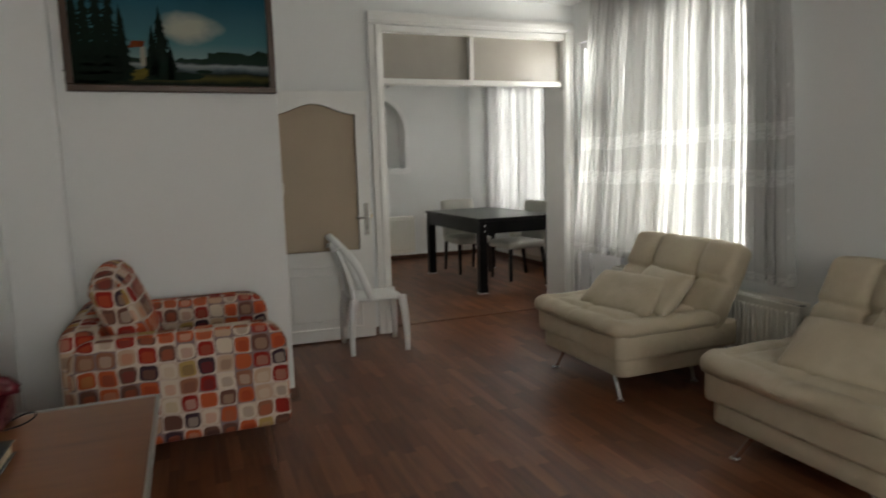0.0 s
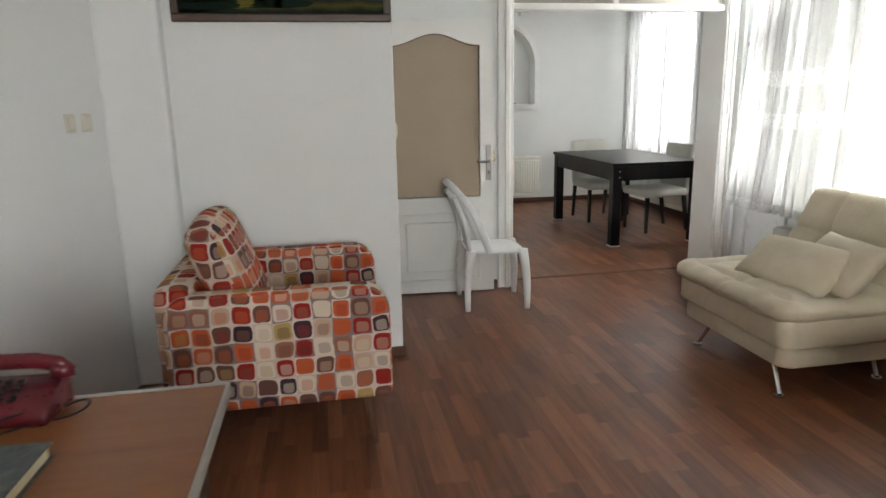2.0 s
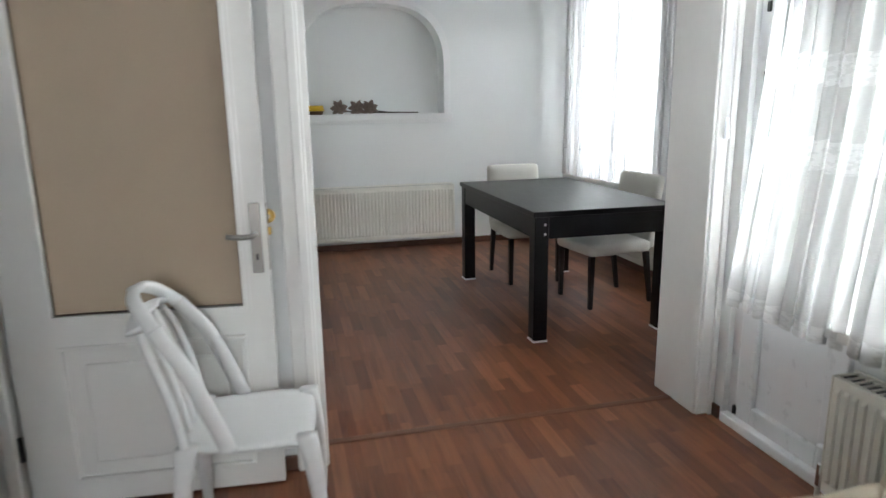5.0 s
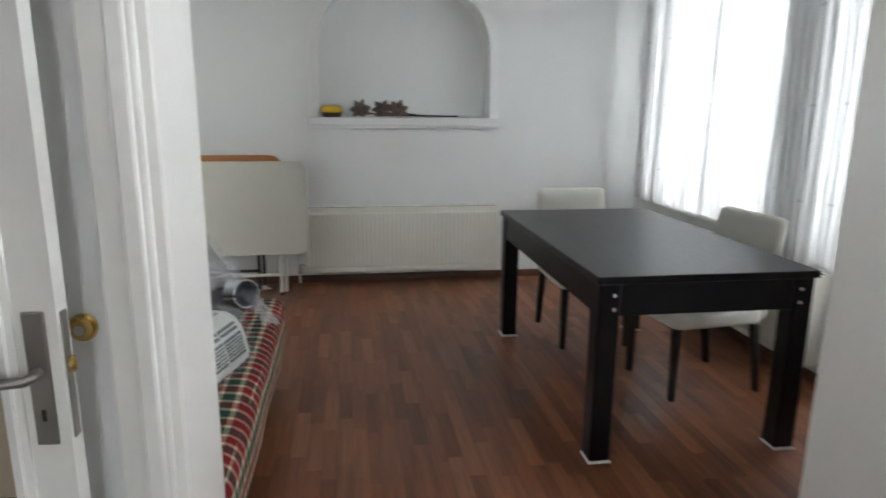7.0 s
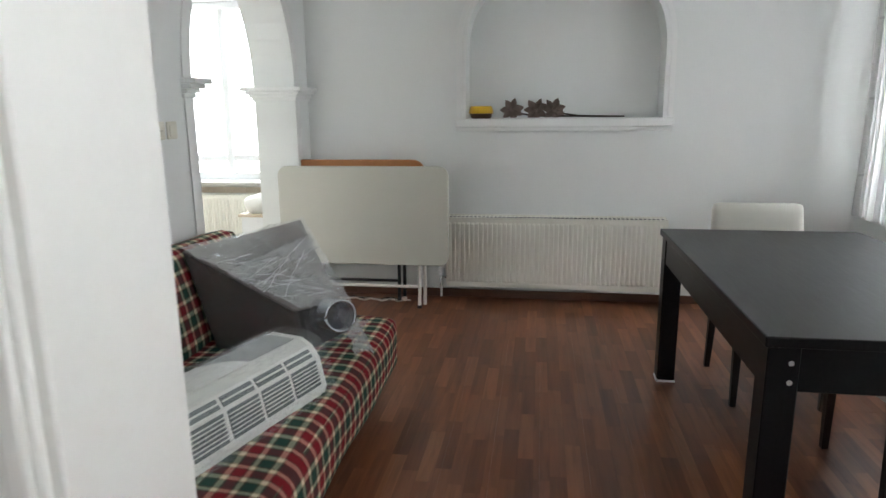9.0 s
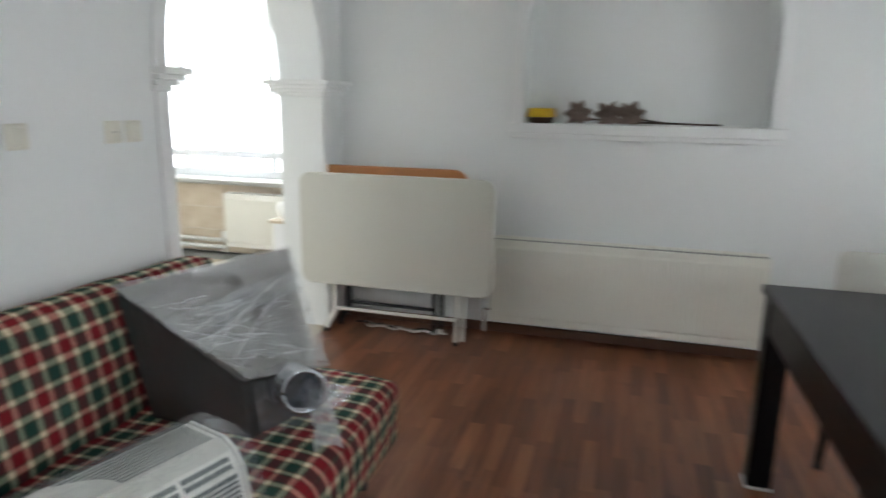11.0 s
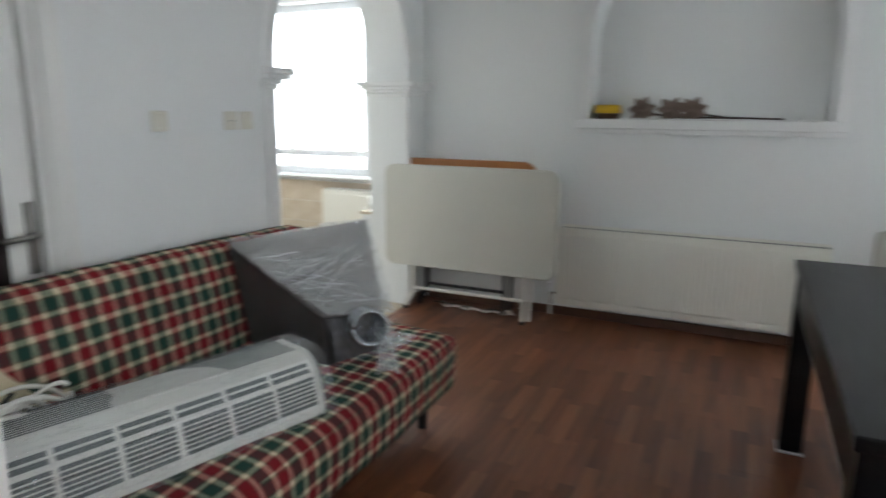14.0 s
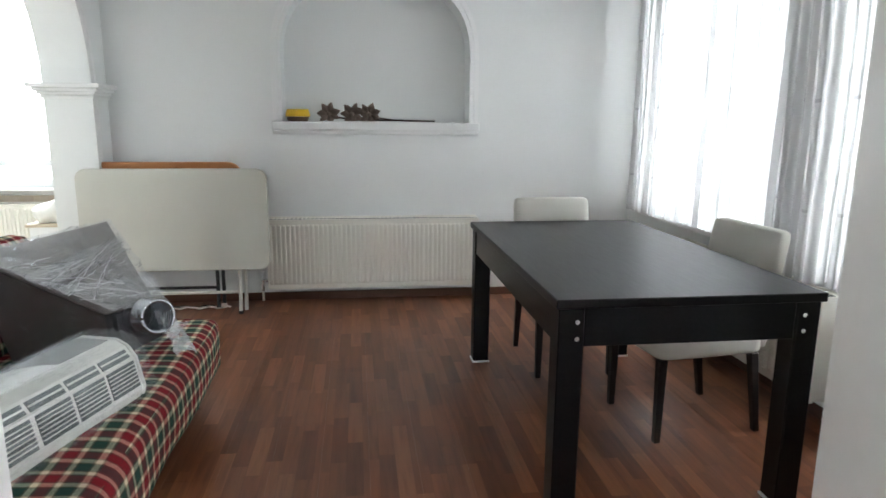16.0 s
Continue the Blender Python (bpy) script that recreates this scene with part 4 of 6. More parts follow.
# ---- salon: the open glazed door ----
def glazed_door():
    """The leaf lies in x from its hinge, thickness in y, seen face at y = 0."""
    d = thing("glazed_door", "open white panelled door with a beige arched pane", "door", pose(0.768, 5.716, 0.012, 0, 0, -3.6), kind="structure")
    W, T, TOP = 0.876, 0.040, 1.935
    gx0, gx1, gz0, gz1 = 0.150, 0.776, 0.71, 1.76

    def curve(grow):
        pts, n = [], 24
        for k in range(n + 1):
            u = k / n
            rise = 0.078 * 0.5 * (1 - math.cos(2 * math.pi * min(max((u - 0.02) / 0.96, 0), 1)))
            pts.append((gx0 - grow + (gx1 - gx0 + 2 * grow) * u, gz1 + grow + rise))
        return pts

    bm = bmesh.new()
    top = curve(0.0)
    for (xa, za), (xb, zb) in zip(top, top[1:]):
        for y in (0.0, T):
            f = bm.faces.new([bm.verts.new(p) for p in ((xa, y, za), (xb, y, zb), (xb, y, TOP), (xa, y, TOP))])
        bm.faces.new([bm.verts.new(p) for p in ((xa, 0, za), (xa, T, za), (xb, T, zb), (xb, 0, zb))])
    box(0, gx0, 0, T, 0, TOP, bm=bm)
    box(gx1, W, 0, T, 0, TOP, bm=bm)
    box(gx0, gx1, 0, T, 0.60, gz0, bm=bm)
    box(gx0, gx1, 0, T, 0, 0.085, bm=bm)
    box(gx0, gx1, 0.010, T, 0.085, 0.60, bm=bm)
    box(gx0, gx1, 0, T, TOP - 0.002, TOP, bm=bm)
    bmesh.ops.recalc_face_normals(bm, faces=bm.faces)
    leaf = part("leaf", bm, GLOSS_WHITE, d)
    part("pane", box(gx0 - 0.0, gx1 + 0.0, 0.016, 0.022, gz0, gz1 + 0.08), BEIGE_PANEL, d, "beige obscured glass pane")
    bm = bmesh.new()
    for grow, wide, deep in ((0.0, 0.014, 0.016), (0.014, 0.014, 0.006)):
        a = [(gx0 - grow, gz0 - grow)] + curve(grow) + [(gx1 + grow, gz0 - grow)]
        g2 = grow + wide
        b = [(gx0 - g2, gz0 - g2)] + curve(g2) + [(gx1 + g2, gz0 - g2)]
        a.append(a[0]), b.append(b[0])
        for k in range(len(a) - 1):
            f = [bm.verts.new((q[0], -deep, q[1])) for q in (a[k], a[k + 1], b[k + 1], b[k])]
            g = [bm.verts.new((q[0], 0.012, q[1])) for q in (a[k], a[k + 1], b[k + 1], b[k])]
            bm.faces.new(f)
            bm.faces.new((f[0], g[0], g[1], f[1]))
            bm.faces.new((f[3], f[2], g[2], g[3]))
    bmesh.ops.recalc_face_normals(bm, faces=bm.faces)
    part("glazing_bead", bm, GLOSS_WHITE, d)
    ring = [(gx0 + 0.003, gz0 + 0.003)] + curve(-0.003) + [(gx1 - 0.003, gz0 + 0.003), (gx0 + 0.003, gz0 + 0.003)]
    part("gasket", rod([(q[0], 0.008, q[1]) for q in ring], 0.0020, 6), BROWN_BAND, d, "thin dark line round the pane")
    bm = box(gx0 + 0.075, gx1 - 0.075, -0.002, 0.012, 0.155, 0.53, 0.010, 2)
    part("raised_panel", bm, GLOSS_WHITE, d)
    bm = bmesh.new()
    for x0, x1, z0, z1 in ((gx0, gx1, 0.585, 0.60), (gx0, gx1, 0.085, 0.10), (gx0, gx0 + 0.015, 0.10, 0.585), (gx1 - 0.015, gx1, 0.10, 0.585)):
        box(x0, x1, -0.010, 0.011, z0, z1, 0.004, 2, bm=bm)
    part("panel_moulding", bm, GLOSS_WHITE, d)
    h = part("lock_plate", box(0.819, 0.857, -0.007, 0.0, 0.825, 1.075, 0.003, 2), NICKEL, d, "brushed nickel lock plate")
    bm = rod([(0.838, -0.006, 0.965), (0.838, -0.035, 0.965), (0.833, -0.046, 0.964), (0.80, -0.050, 0.963), (0.765, -0.050, 0.965), (0.745, -0.046, 0.967)], 0.0095, 12)
    smooth(part("lever_handle", bm, NICKEL, h, "brushed nickel lever"))
    part("keyhole", box(0.834, 0.842, -0.009, -0.0065, 0.872, 0.895, 0.002, 1), BLACK_METAL, h)
    part("latch_plate", box(W - 0.001, W + 0.003, 0.010, 0.030, 0.83, 1.07, 0.001, 1), NICKEL, d, "worn metal latch strip")
    part("latch_bolt", box(W, W + 0.014, 0.014, 0.027, 0.955, 0.985, 0.003, 1), BRASS, d, "brass latch bolt")
    for z in (0.19, 1.60):
        part("hinge", rod([(-0.012, -0.006, z), (-0.012, -0.006, z + 0.09)], 0.009, 10), BLACK_METAL, d, "dark steel butt hinge")
    return d


glazed_door()
structure("door_post", box(0.70, 0.745, 5.69, 5.758, 0, 2.02, 0.005, 2), GLOSS_WHITE, "white gloss-painted door post", "trim")


def round_knob():
    k = thing("door_stop_knob", "small round brass stop knob on the white wall", "knob", pose(1.645, 5.758, 1.024, 90, 0, 0) @ Matrix.Diagonal((0.9, 0.9, 0.9, 1)))
    part("rose", rod([(0, 0, 0), (0, 0, 0.006)], 0.030, 24), BRASS, k)
    part("ring", rod([(0, 0, 0.006), (0, 0, 0.020), (0, 0, 0.022)], 0.024, 24, 0.020), BRASS, k)
    part("centre", rod([(0, 0, 0.022), (0, 0, 0.026)], 0.011, 16), CHROME, k, "shiny steel centre")


round_knob()


def blind_cord():
    c = thing("blind_cord", "white beaded blind cord with a plastic pull", "cord", pose(3.500, 5.70, 0))
    bm = bmesh.new()
    for k in range(110):
        bmesh.ops.create_icosphere(bm, subdivisions=1, radius=0.0048, matrix=Matrix.Translation((0.004 * math.sin(k * 0.11), 0, 1.33 + k * 0.0105)))
    tagged(part("beads", bm, PVC, c), kind="stuff")
    part("pull", rod([(0, 0, 1.255), (0, 0, 1.27), (0, 0, 1.325), (0, 0, 1.34)], 0.013, 12, 0.007), PVC, c)
    part("clip", box(-0.012, 0.012, -0.002, 0.014, 2.478, 2.505, 0.003, 1), PVC, c)


blind_cord()


def switch(name, label, m, socket=False, category="switch"):
    """A wall plate that faces -y."""
    s = thing(name, label, category, m)
    part("plate", box(-0.041, 0.041, -0.010, 0, -0.041, 0.041, 0.006, 2), SWITCH, s)
    if socket:
        part("recess", rod([(0, -0.0105, 0), (0, -0.014, 0)], 0.024, 24), SWITCH, s)
        for x in (-0.0095, 0.0095):
            part("contact", rod([(x, -0.0145, 0), (x, -0.0135, 0)], 0.003, 10), BLACK_METAL, s)
    else:
        part("rocker", box(-0.029, 0.029, -0.016, -0.009, -0.029, 0.029, 0.004, 2), SWITCH, s)
    return s


EAST = Matrix.Rotation(radians(90), 4, "Z")
for nm, y, z, sock, lab in (("light_switch", 7.38, 1.325, False, "ivory plastic rocker switch on the white wall"), ("power_socket", 7.775, 1.325, True, "ivory power socket on the white wall"), ("light_switch", 7.875, 1.325, False, "ivory plastic rocker switch on the white wall")):
    switch(nm, lab, Matrix.Translation((0.7405, y, z)) @ EAST, sock, "socket" if sock else "switch")
SLANT = Matrix.Rotation(math.atan2(0.93, 0.37), 4, "Z")
for d in (0.10, 0.20):
    s_ = switch("light_switch", "white plastic switch on the slanting salon wall", Matrix.Translation((-0.563 - 0.37 * d - 0.004, 4.445 - 0.93 * d, 1.335)) @ SLANT @ Matrix.Diagonal((0.75, 1, 1, 1)))
switch("light_switch", "white plastic switch on the end of the partition", Matrix.Translation((0.8205, 4.63, 1.25)) @ EAST)


# ---- salon: painting ----
def painting():
    p = thing("painting", "framed oil painting of a lake with dark firs", "painting", pose(-0.225, 4.548, 1.79))
    W, Hh = 1.04, 0.66
    bm = bmesh.new()
    for x0, x1, z0, z1 in ((0, W, 0, 0.035), (0, W, Hh - 0.035, Hh), (0, 0.035, 0.035, Hh - 0.035), (W - 0.035, W, 0.035, Hh - 0.035)):
        box(x0, x1, -0.032, 0, z0, z1, 0.005, 2, bm=bm)
    part("frame", bm, BROWN_BAND, p, "dark brown wooden frame")
    bm = box(0.03, W - 0.03, -0.016, -0.004, 0.03, Hh - 0.03)
    uv = bm.loops.layers.uv.new("UVMap")
    for f in bm.faces:
        for l in f.loops:
            l[uv].uv = (l.vert.co.x / W, l.vert.co.z / Hh)
    part("canvas", bm, PAINTING, p)
    # trees, house and shore stand as thin relief of paint on the canvas
    rnd = random.Random(4)
    fir = plain("fir_paint", (0.004, 0.011, 0.007), 0.7, vary=0.6, grain=60, spec=0.1)
    for x, z0, h, w in ((0.055, 0.05, 0.58, 0.17), (0.105, 0.05, 0.50, 0.18), (0.165, 0.05, 0.57, 0.20), (0.220, 0.06, 0.50, 0.18), (0.270, 0.07, 0.36, 0.15), (0.455, 0.07, 0.36, 0.18), (0.415, 0.08, 0.25, 0.11), (0.500, 0.07, 0.16, 0.10)):
        bm = bmesh.new()
        spine = [Vector((x + rnd.uniform(-0.002, 0.002), -0.0185, z0 + h * k / 40)) for k in range(41)]
        for k, q in enumerate(spine[:-1]):
            u = k / 40
            for s in (-1, 1):
                ww = 0.5 * w * (1 - u) ** 0.9 * rnd.uniform(0.45, 1.1) + 0.003
                a, b_, c = bm.verts.new(q + Vector((0, 0, 0.024))), bm.verts.new(q + Vector((s * ww, 0.0004 * (k % 3), -0.008))), bm.verts.new(q - Vector((0, 0, 0.006)))
                bm.faces.new((a, b_, c) if s < 0 else (a, c, b_))
        part("painted_tree", bm, fir, p)

    def daub(name, cx, cz, w, h, mat, lean=0.0, y=-0.0182, n=26, seed=1):
        r_ = random.Random(seed)
        pts = []
        for k in range(n):
            a = 2 * math.pi * k / n
            g = 1 + r_.uniform(-0.10, 0.10)
            pts.append((cx + w * g * math.cos(a) + lean * h * math.sin(a), cz + h * g * math.sin(a)))
        part(name, slab(pts, 0.001, "y", y), mat, p)

    part("painted_house", slab([(0.352, 0.135), (0.378, 0.135), (0.380, 0.235), (0.355, 0.24)], 0.001, "y", -0.0190), plain("painted_house", (0.30, 0.28, 0.24), 0.7, spec=0.1), p)
    part("painted_roof", slab([(0.300, 0.225), (0.372, 0.232), (0.380, 0.262), (0.318, 0.262)], 0.001, "y", -0.0195), plain("painted_roof", (0.17, 0.035, 0.010), 0.7, vary=0.3, spec=0.1), p)
    glow = plain("painted_light", (0.10, 0.080, 0.012), 0.7, vary=0.7, grain=30, spec=0.1)
    daub("painted_path", 0.345, 0.092, 0.055, 0.030, glow, 1.0, seed=3)
    daub("painted_foreground", 0.145, 0.12, 0.14, 0.085, fir, 0.0, -0.0178, seed=9)
    daub("painted_jetty", 0.665, 0.112, 0.045, 0.010, fir, 0.0, -0.0180, seed=7)
    daub("painted_bank", 0.56, 0.085, 0.10, 0.020, fir, 0.0, -0.0184, seed=8)



painting()


# ---- salon: white plastic chair ----
def plastic_chair():
    c = thing("plastic_chair", "white moulded plastic garden chair beside the open door", "chair", pose(1.562, 5.415, 0, 0, 0, -3) @ Matrix.Diagonal((1.04, 1.06, 0.965, 1)))
    # front towards +x
    bm = bmesh.new()
    n = 14
    grid = []
    for i in range(n + 1):
        row = []
        for j in range(n + 1):
            u, v = i / n * 2 - 1, j / n * 2 - 1
            k = 1 - 0.10 * (u * u * v * v)
            x, y = 0.195 * u * k, (0.190 + 0.01 * u) * v * k
            z = 0.437 - 0.016 * (1 - u * u) * (1 - v * v) - 0.022 * max(0, u) ** 6 - 0.014 * abs(v) ** 6
            row.append(bm.verts.new((x, y, z)))
        grid.append(row)
    for i in range(n):
        for j in range(n):
            bm.faces.new((grid[i][j], grid[i + 1][j], grid[i + 1][j + 1], grid[i][j + 1]))
    ext = bmesh.ops.extrude_face_region(bm, geom=bm.faces[:])
    for v in [e for e in ext["geom"] if isinstance(e, bmesh.types.BMVert)]:
        v.co.z -= 0.016
    bmesh.ops.recalc_face_normals(bm, faces=bm.faces)
    smooth(part("seat", bm, CHAIR_PLASTIC, c))
    for sx, sy in ((1, 1), (1, -1), (-1, 1), (-1, -1)):
        bm = bmesh.new()
        top, foot = Vector((0.170 * sx, 0.165 * sy, 0.43)), Vector((0.198 * sx, 0.185 * sy, 0.0))
        rings = []
        for k in range(7):
            u = k / 6
            p = top.lerp(foot, u) + Vector((0.012 * sx * math.sin(math.pi * u), 0, 0))
            w, d = 0.029 - 0.014 * u, 0.021 - 0.009 * u
            rings.append([bm.verts.new(p + Vector((a * w, b * d, 0))) for a, b in ((-1, -1), (-0.4, -1.25), (0.4, -1.25), (1, -1), (1.1, 0), (1, 1), (0.4, 1.25), (-0.4, 1.25), (-1, 1), (-1.1, 0))])
        for a, b in zip(rings, rings[1:]):
            for k in range(10):
                bm.faces.new((a[k], a[(k + 1) % 10], b[(k + 1) % 10], b[k]))
        bm.faces.new(rings[0]), bm.faces.new(rings[-1])
        bmesh.ops.recalc_face_normals(bm, faces=bm.faces)
        smooth(part("leg", bm, CHAIR_PLASTIC, c))
    # back: a leaning scoop, carried by a rear upright and a front brace on each side

    def back_pt(u, v):
        return Vector((-0.175 - 0.055 * v - 0.075 * v * v, u, 0.42 + 0.47 * v))

    def bar(points, wide, thick, steps=8):
        """A flat moulded strip along a smooth line through points."""
        line = []
        pts = [Vector(p) for p in points]
        for k in range(len(pts) - 1):
            p0, p1, p2, p3 = pts[max(k - 1, 0)], pts[k], pts[k + 1], pts[min(k + 2, len(pts) - 1)]
            for q in range(steps):
                e = q / steps
                line.append(0.5 * (2 * p1 + (p2 - p0) * e + (2 * p0 - 5 * p1 + 4 * p2 - p3) * e * e + (3 * p1 - p0 - 3 * p2 + p3) * e ** 3))
        line.append(pts[-1])
        bm = bmesh.new()
        rings = []
        for k, p in enumerate(line):
            d = (line[min(k + 1, len(line) - 1)] - line[max(k - 1, 0)]).normalized()
            a = d.cross(Vector((0, 1, 0)))
            a = a.normalized() if a.length > 0.05 else Vector((1, 0, 0))
            b = d.cross(a).normalized()
            rings.append([bm.verts.new(p + a * wide * math.cos(t) + b * thick * math.sin(t)) for t in (2 * math.pi * m / 12 for m in range(12))])
        for p, q in zip(rings, rings[1:]):
            for m in range(12):
                bm.faces.new((p[m], p[(m + 1) % 12], q[(m + 1) % 12], q[m]))
        bm.faces.new(rings[0]), bm.faces.new(rings[-1])
        bmesh.ops.recalc_face_normals(bm, faces=bm.faces)
        return bm

    for s in (1, -1):
        smooth(part("rear_upright", bar([back_pt(0.165 * s, -0.02), back_pt(0.165 * s, 0.35), back_pt(0.155 * s, 0.66), back_pt(0.13 * s, 0.80)], 0.014, 0.012), CHAIR_PLASTIC, c))
        smooth(part("front_brace", bar([(-0.050, 0.188 * s, 0.418), (-0.088, 0.188 * s, 0.53), (-0.150, 0.178 * s, 0.69), (-0.225, 0.150 * s, 0.81)], 0.026, 0.012), CHAIR_PLASTIC, c))
    hoop = [(-0.225, 0.150, 0.81), (-0.270, 0.110, 0.865), (-0.296, 0.055, 0.893), (-0.302, 0.0, 0.900)]
    hoop = hoop + [(x, -y, z) for x, y, z in hoop[-2::-1]]
    smooth(part("top_hoop", bar(hoop, 0.024, 0.014), CHAIR_PLASTIC, c))
    for y in (-0.062, 0.0, 0.062):
        smooth(part("back_slat", bar([back_pt(y, 0.0), back_pt(y, 0.45), back_pt(y * 0.95, 0.86)], 0.006, 0.021), CHAIR_PLASTIC, c))
    smooth(part("top_panel", bar([back_pt(-0.142, 0.83), back_pt(-0.07, 0.875), back_pt(0.0, 0.885), back_pt(0.07, 0.875), back_pt(0.142, 0.83)], 0.034, 0.011), CHAIR_PLASTIC, c))



plastic_chair()


# ---- salon: armchair with the printed cloth ----
def retro_armchair():
    a = thing("armchair", "armchair in orange, red and cream square-printed cloth", "armchair", pose(0, 0, 0))

    def side(y0, y1, name):
        pts = []
        x0, x1, z0, z1 = -0.19, 0.665, 0.235, 0.705
        for cx, cz, r, s in ((x1 - 0.11, z1 - 0.11, 0.11, 0), (x0 + 0.10, z1 - 0.10, 0.10, 90), (x0 + 0.02, z0 + 0.02, 0.02, 180), (x1 - 0.03, z0 + 0.03, 0.03, 270)):
            for k in range(7):
                ang = radians(s + 90 * k / 6)
                pts.append((cx + r * math.cos(ang), cz + r * math.sin(ang)))
        bm = slab(pts, y1 - y0, "y", y0, 0.025)
        ob = part(name, bm, RETRO, a)
        smooth(ob)
        return metre_uv(ob)

    side(3.555, 3.675, "armrest")
    side(4.31, 4.43, "armrest")
    metre_uv(smooth(part("seat_base", cushion(-0.15, 0.62, 3.676, 4.309, 0.235, 0.37, 0.025, 0, 6), RETRO, a)))
    metre_uv(smooth(part("seat_cushion", cushion(-0.06, 0.655, 3.682, 4.303, 0.37, 0.50, 0.05, 0.02, 8), RETRO, a)))
    metre_uv(smooth(part("backrest", cushion(-0.235, -0.06, 3.60, 4.40, 0.25, 0.74, 0.06, 0.0, 8), RETRO, a)))
    bm = cushion(-0.07, 0.07, 3.70, 4.28, -0.25, 0.25, 0.06, 0.03, 9)
    bmesh.ops.transform(bm, matrix=Matrix.Translation((0.02, 0, 0.70)) @ Matrix.Rotation(radians(-20), 4, "Y"), verts=bm.verts[:])
    metre_uv(smooth(part("back_cushion", bm, RETRO, a)))
    for x, y, dx, dy in ((0.56, 3.66, 0.03, -0.03), (-0.12, 3.66, -0.03, -0.03), (0.56, 4.33, 0.03, 0.03), (-0.12, 4.33, -0.03, 0.03)):
        part("leg", rod([(x, y, 0.24), (x + dx, y + dy, 0.0)], 0.019, 12, 0.011), SKIRT, a, "tapered brown wooden leg")


retro_armchair()


# ---- salon: cream convertible chairs ----
def cream_chair():
    """Front towards -x; y runs from 0 to 0.93."""
    c = thing("convertible_chair", "cream tufted leatherette chair on chrome legs", "chair")
    L = 0.93

    def rounded(x0, x1, y0, y1, r, n=6):
        pts = []
        for cx, cy, s in ((x1 - 0.03, y1 - 0.03, 0), (x0 + r, y1 - r, 90), (x0 + r, y0 + r, 180), (x1 - 0.03, y0 + 0.03, 270)):
            rr = 0.03 if s in (0, 270) else r
            for k in range(n + 1):
                ang = radians(s + 90 * k / n)
                pts.append((cx + rr * math.cos(ang), cy + rr * math.sin(ang)))
        return pts

    smooth(part("base", slab(rounded(0.03, 0.80, 0.03, L - 0.03, 0.07), 0.110, "z", 0.140, 0.012), LEATHER, c))
    smooth(part("seat_body", slab(rounded(0.0, 0.86, 0.0, L, 0.07), 0.155, "z", 0.242, 0.020), LEATHER, c))
    bm = cushion(-0.035, 0.72, -0.015, L + 0.015, 0.375, 0.465, 0.042, 0.012, 46)
    for v in bm.verts:
        u, w = v.co.x / 0.72, v.co.y / L
        if v.co.z > 0.42:
            rim = min(v.co.x + 0.035, v.co.y + 0.015, L + 0.015 - v.co.y)
            v.co.z -= 0.020 * math.exp(-((rim - 0.12) / 0.022) ** 2)
            v.co.z -= 0.012 * math.exp(-((v.co.y - L / 2) / 0.02) ** 2)
            v.co.z += 0.010 * math.exp(-(rim / 0.11) ** 2) * noise.noise((v.co.x * 9, v.co.y * 9, 3.0))
        cut = max(0.0, 0.10 - (v.co.x + 0.035))
        v.co.y += (L / 2 - v.co.y) * cut * 0.9
    smooth(part("seat_pad", bent(bm, 0.006, 9), LEATHER, c))
    bm = cushion(-0.075, 0.085, 0.0, L, 0.0, 0.56, 0.05, 0.012, 46)
    for v in bm.verts:
        if v.co.x < 0.0:
            for yy in (L * 0.28, L * 0.72):
                v.co.x += 0.026 * math.exp(-((v.co.y - yy) / 0.022) ** 2)
            for zz in (0.30,):
                v.co.x += 0.026 * math.exp(-((v.co.z - zz) / 0.018) ** 2)
            for yy in (L * 0.28, L * 0.72):
                v.co.x += 0.03 * math.exp(-(((v.co.y - yy) / 0.06) ** 2 + ((v.co.z - 0.30) / 0.06) ** 2))
    bmesh.ops.transform(bm, matrix=Matrix.Translation((0.66, 0, 0.335)) @ Matrix.Rotation(radians(27), 4, "Y"), verts=bm.verts[:])
    smooth(part("backrest", bent(bm, 0.006, 9), LEATHER, c))
    for x, y, s in ((0.06, 0.15, -1), (0.06, L - 0.29, 1), (0.66, 0.22, -1), (0.66, L - 0.22, 1)):
        leg = part("leg", rod([(x, y, 0.172), (x - 0.005, y + 0.03 * s, 0.125), (x - 0.012, y + 0.075 * s, 0.050), (x - 0.018, y + 0.10 * s, 0.012)], 0.013, 10), CHROME, c, "bent chrome leg")
        part("foot", rod([(x - 0.018, y + 0.10 * s, 0), (x - 0.018, y + 0.10 * s, 0.012)], 0.024, 14), CHROME, leg)
    return c


A = cream_chair()
A["group"] = "cream convertible chairs"
A.matrix_world = pose(2.455, 3.585, 0)
copy_thing(A, pose(2.470, 2.085, 0))


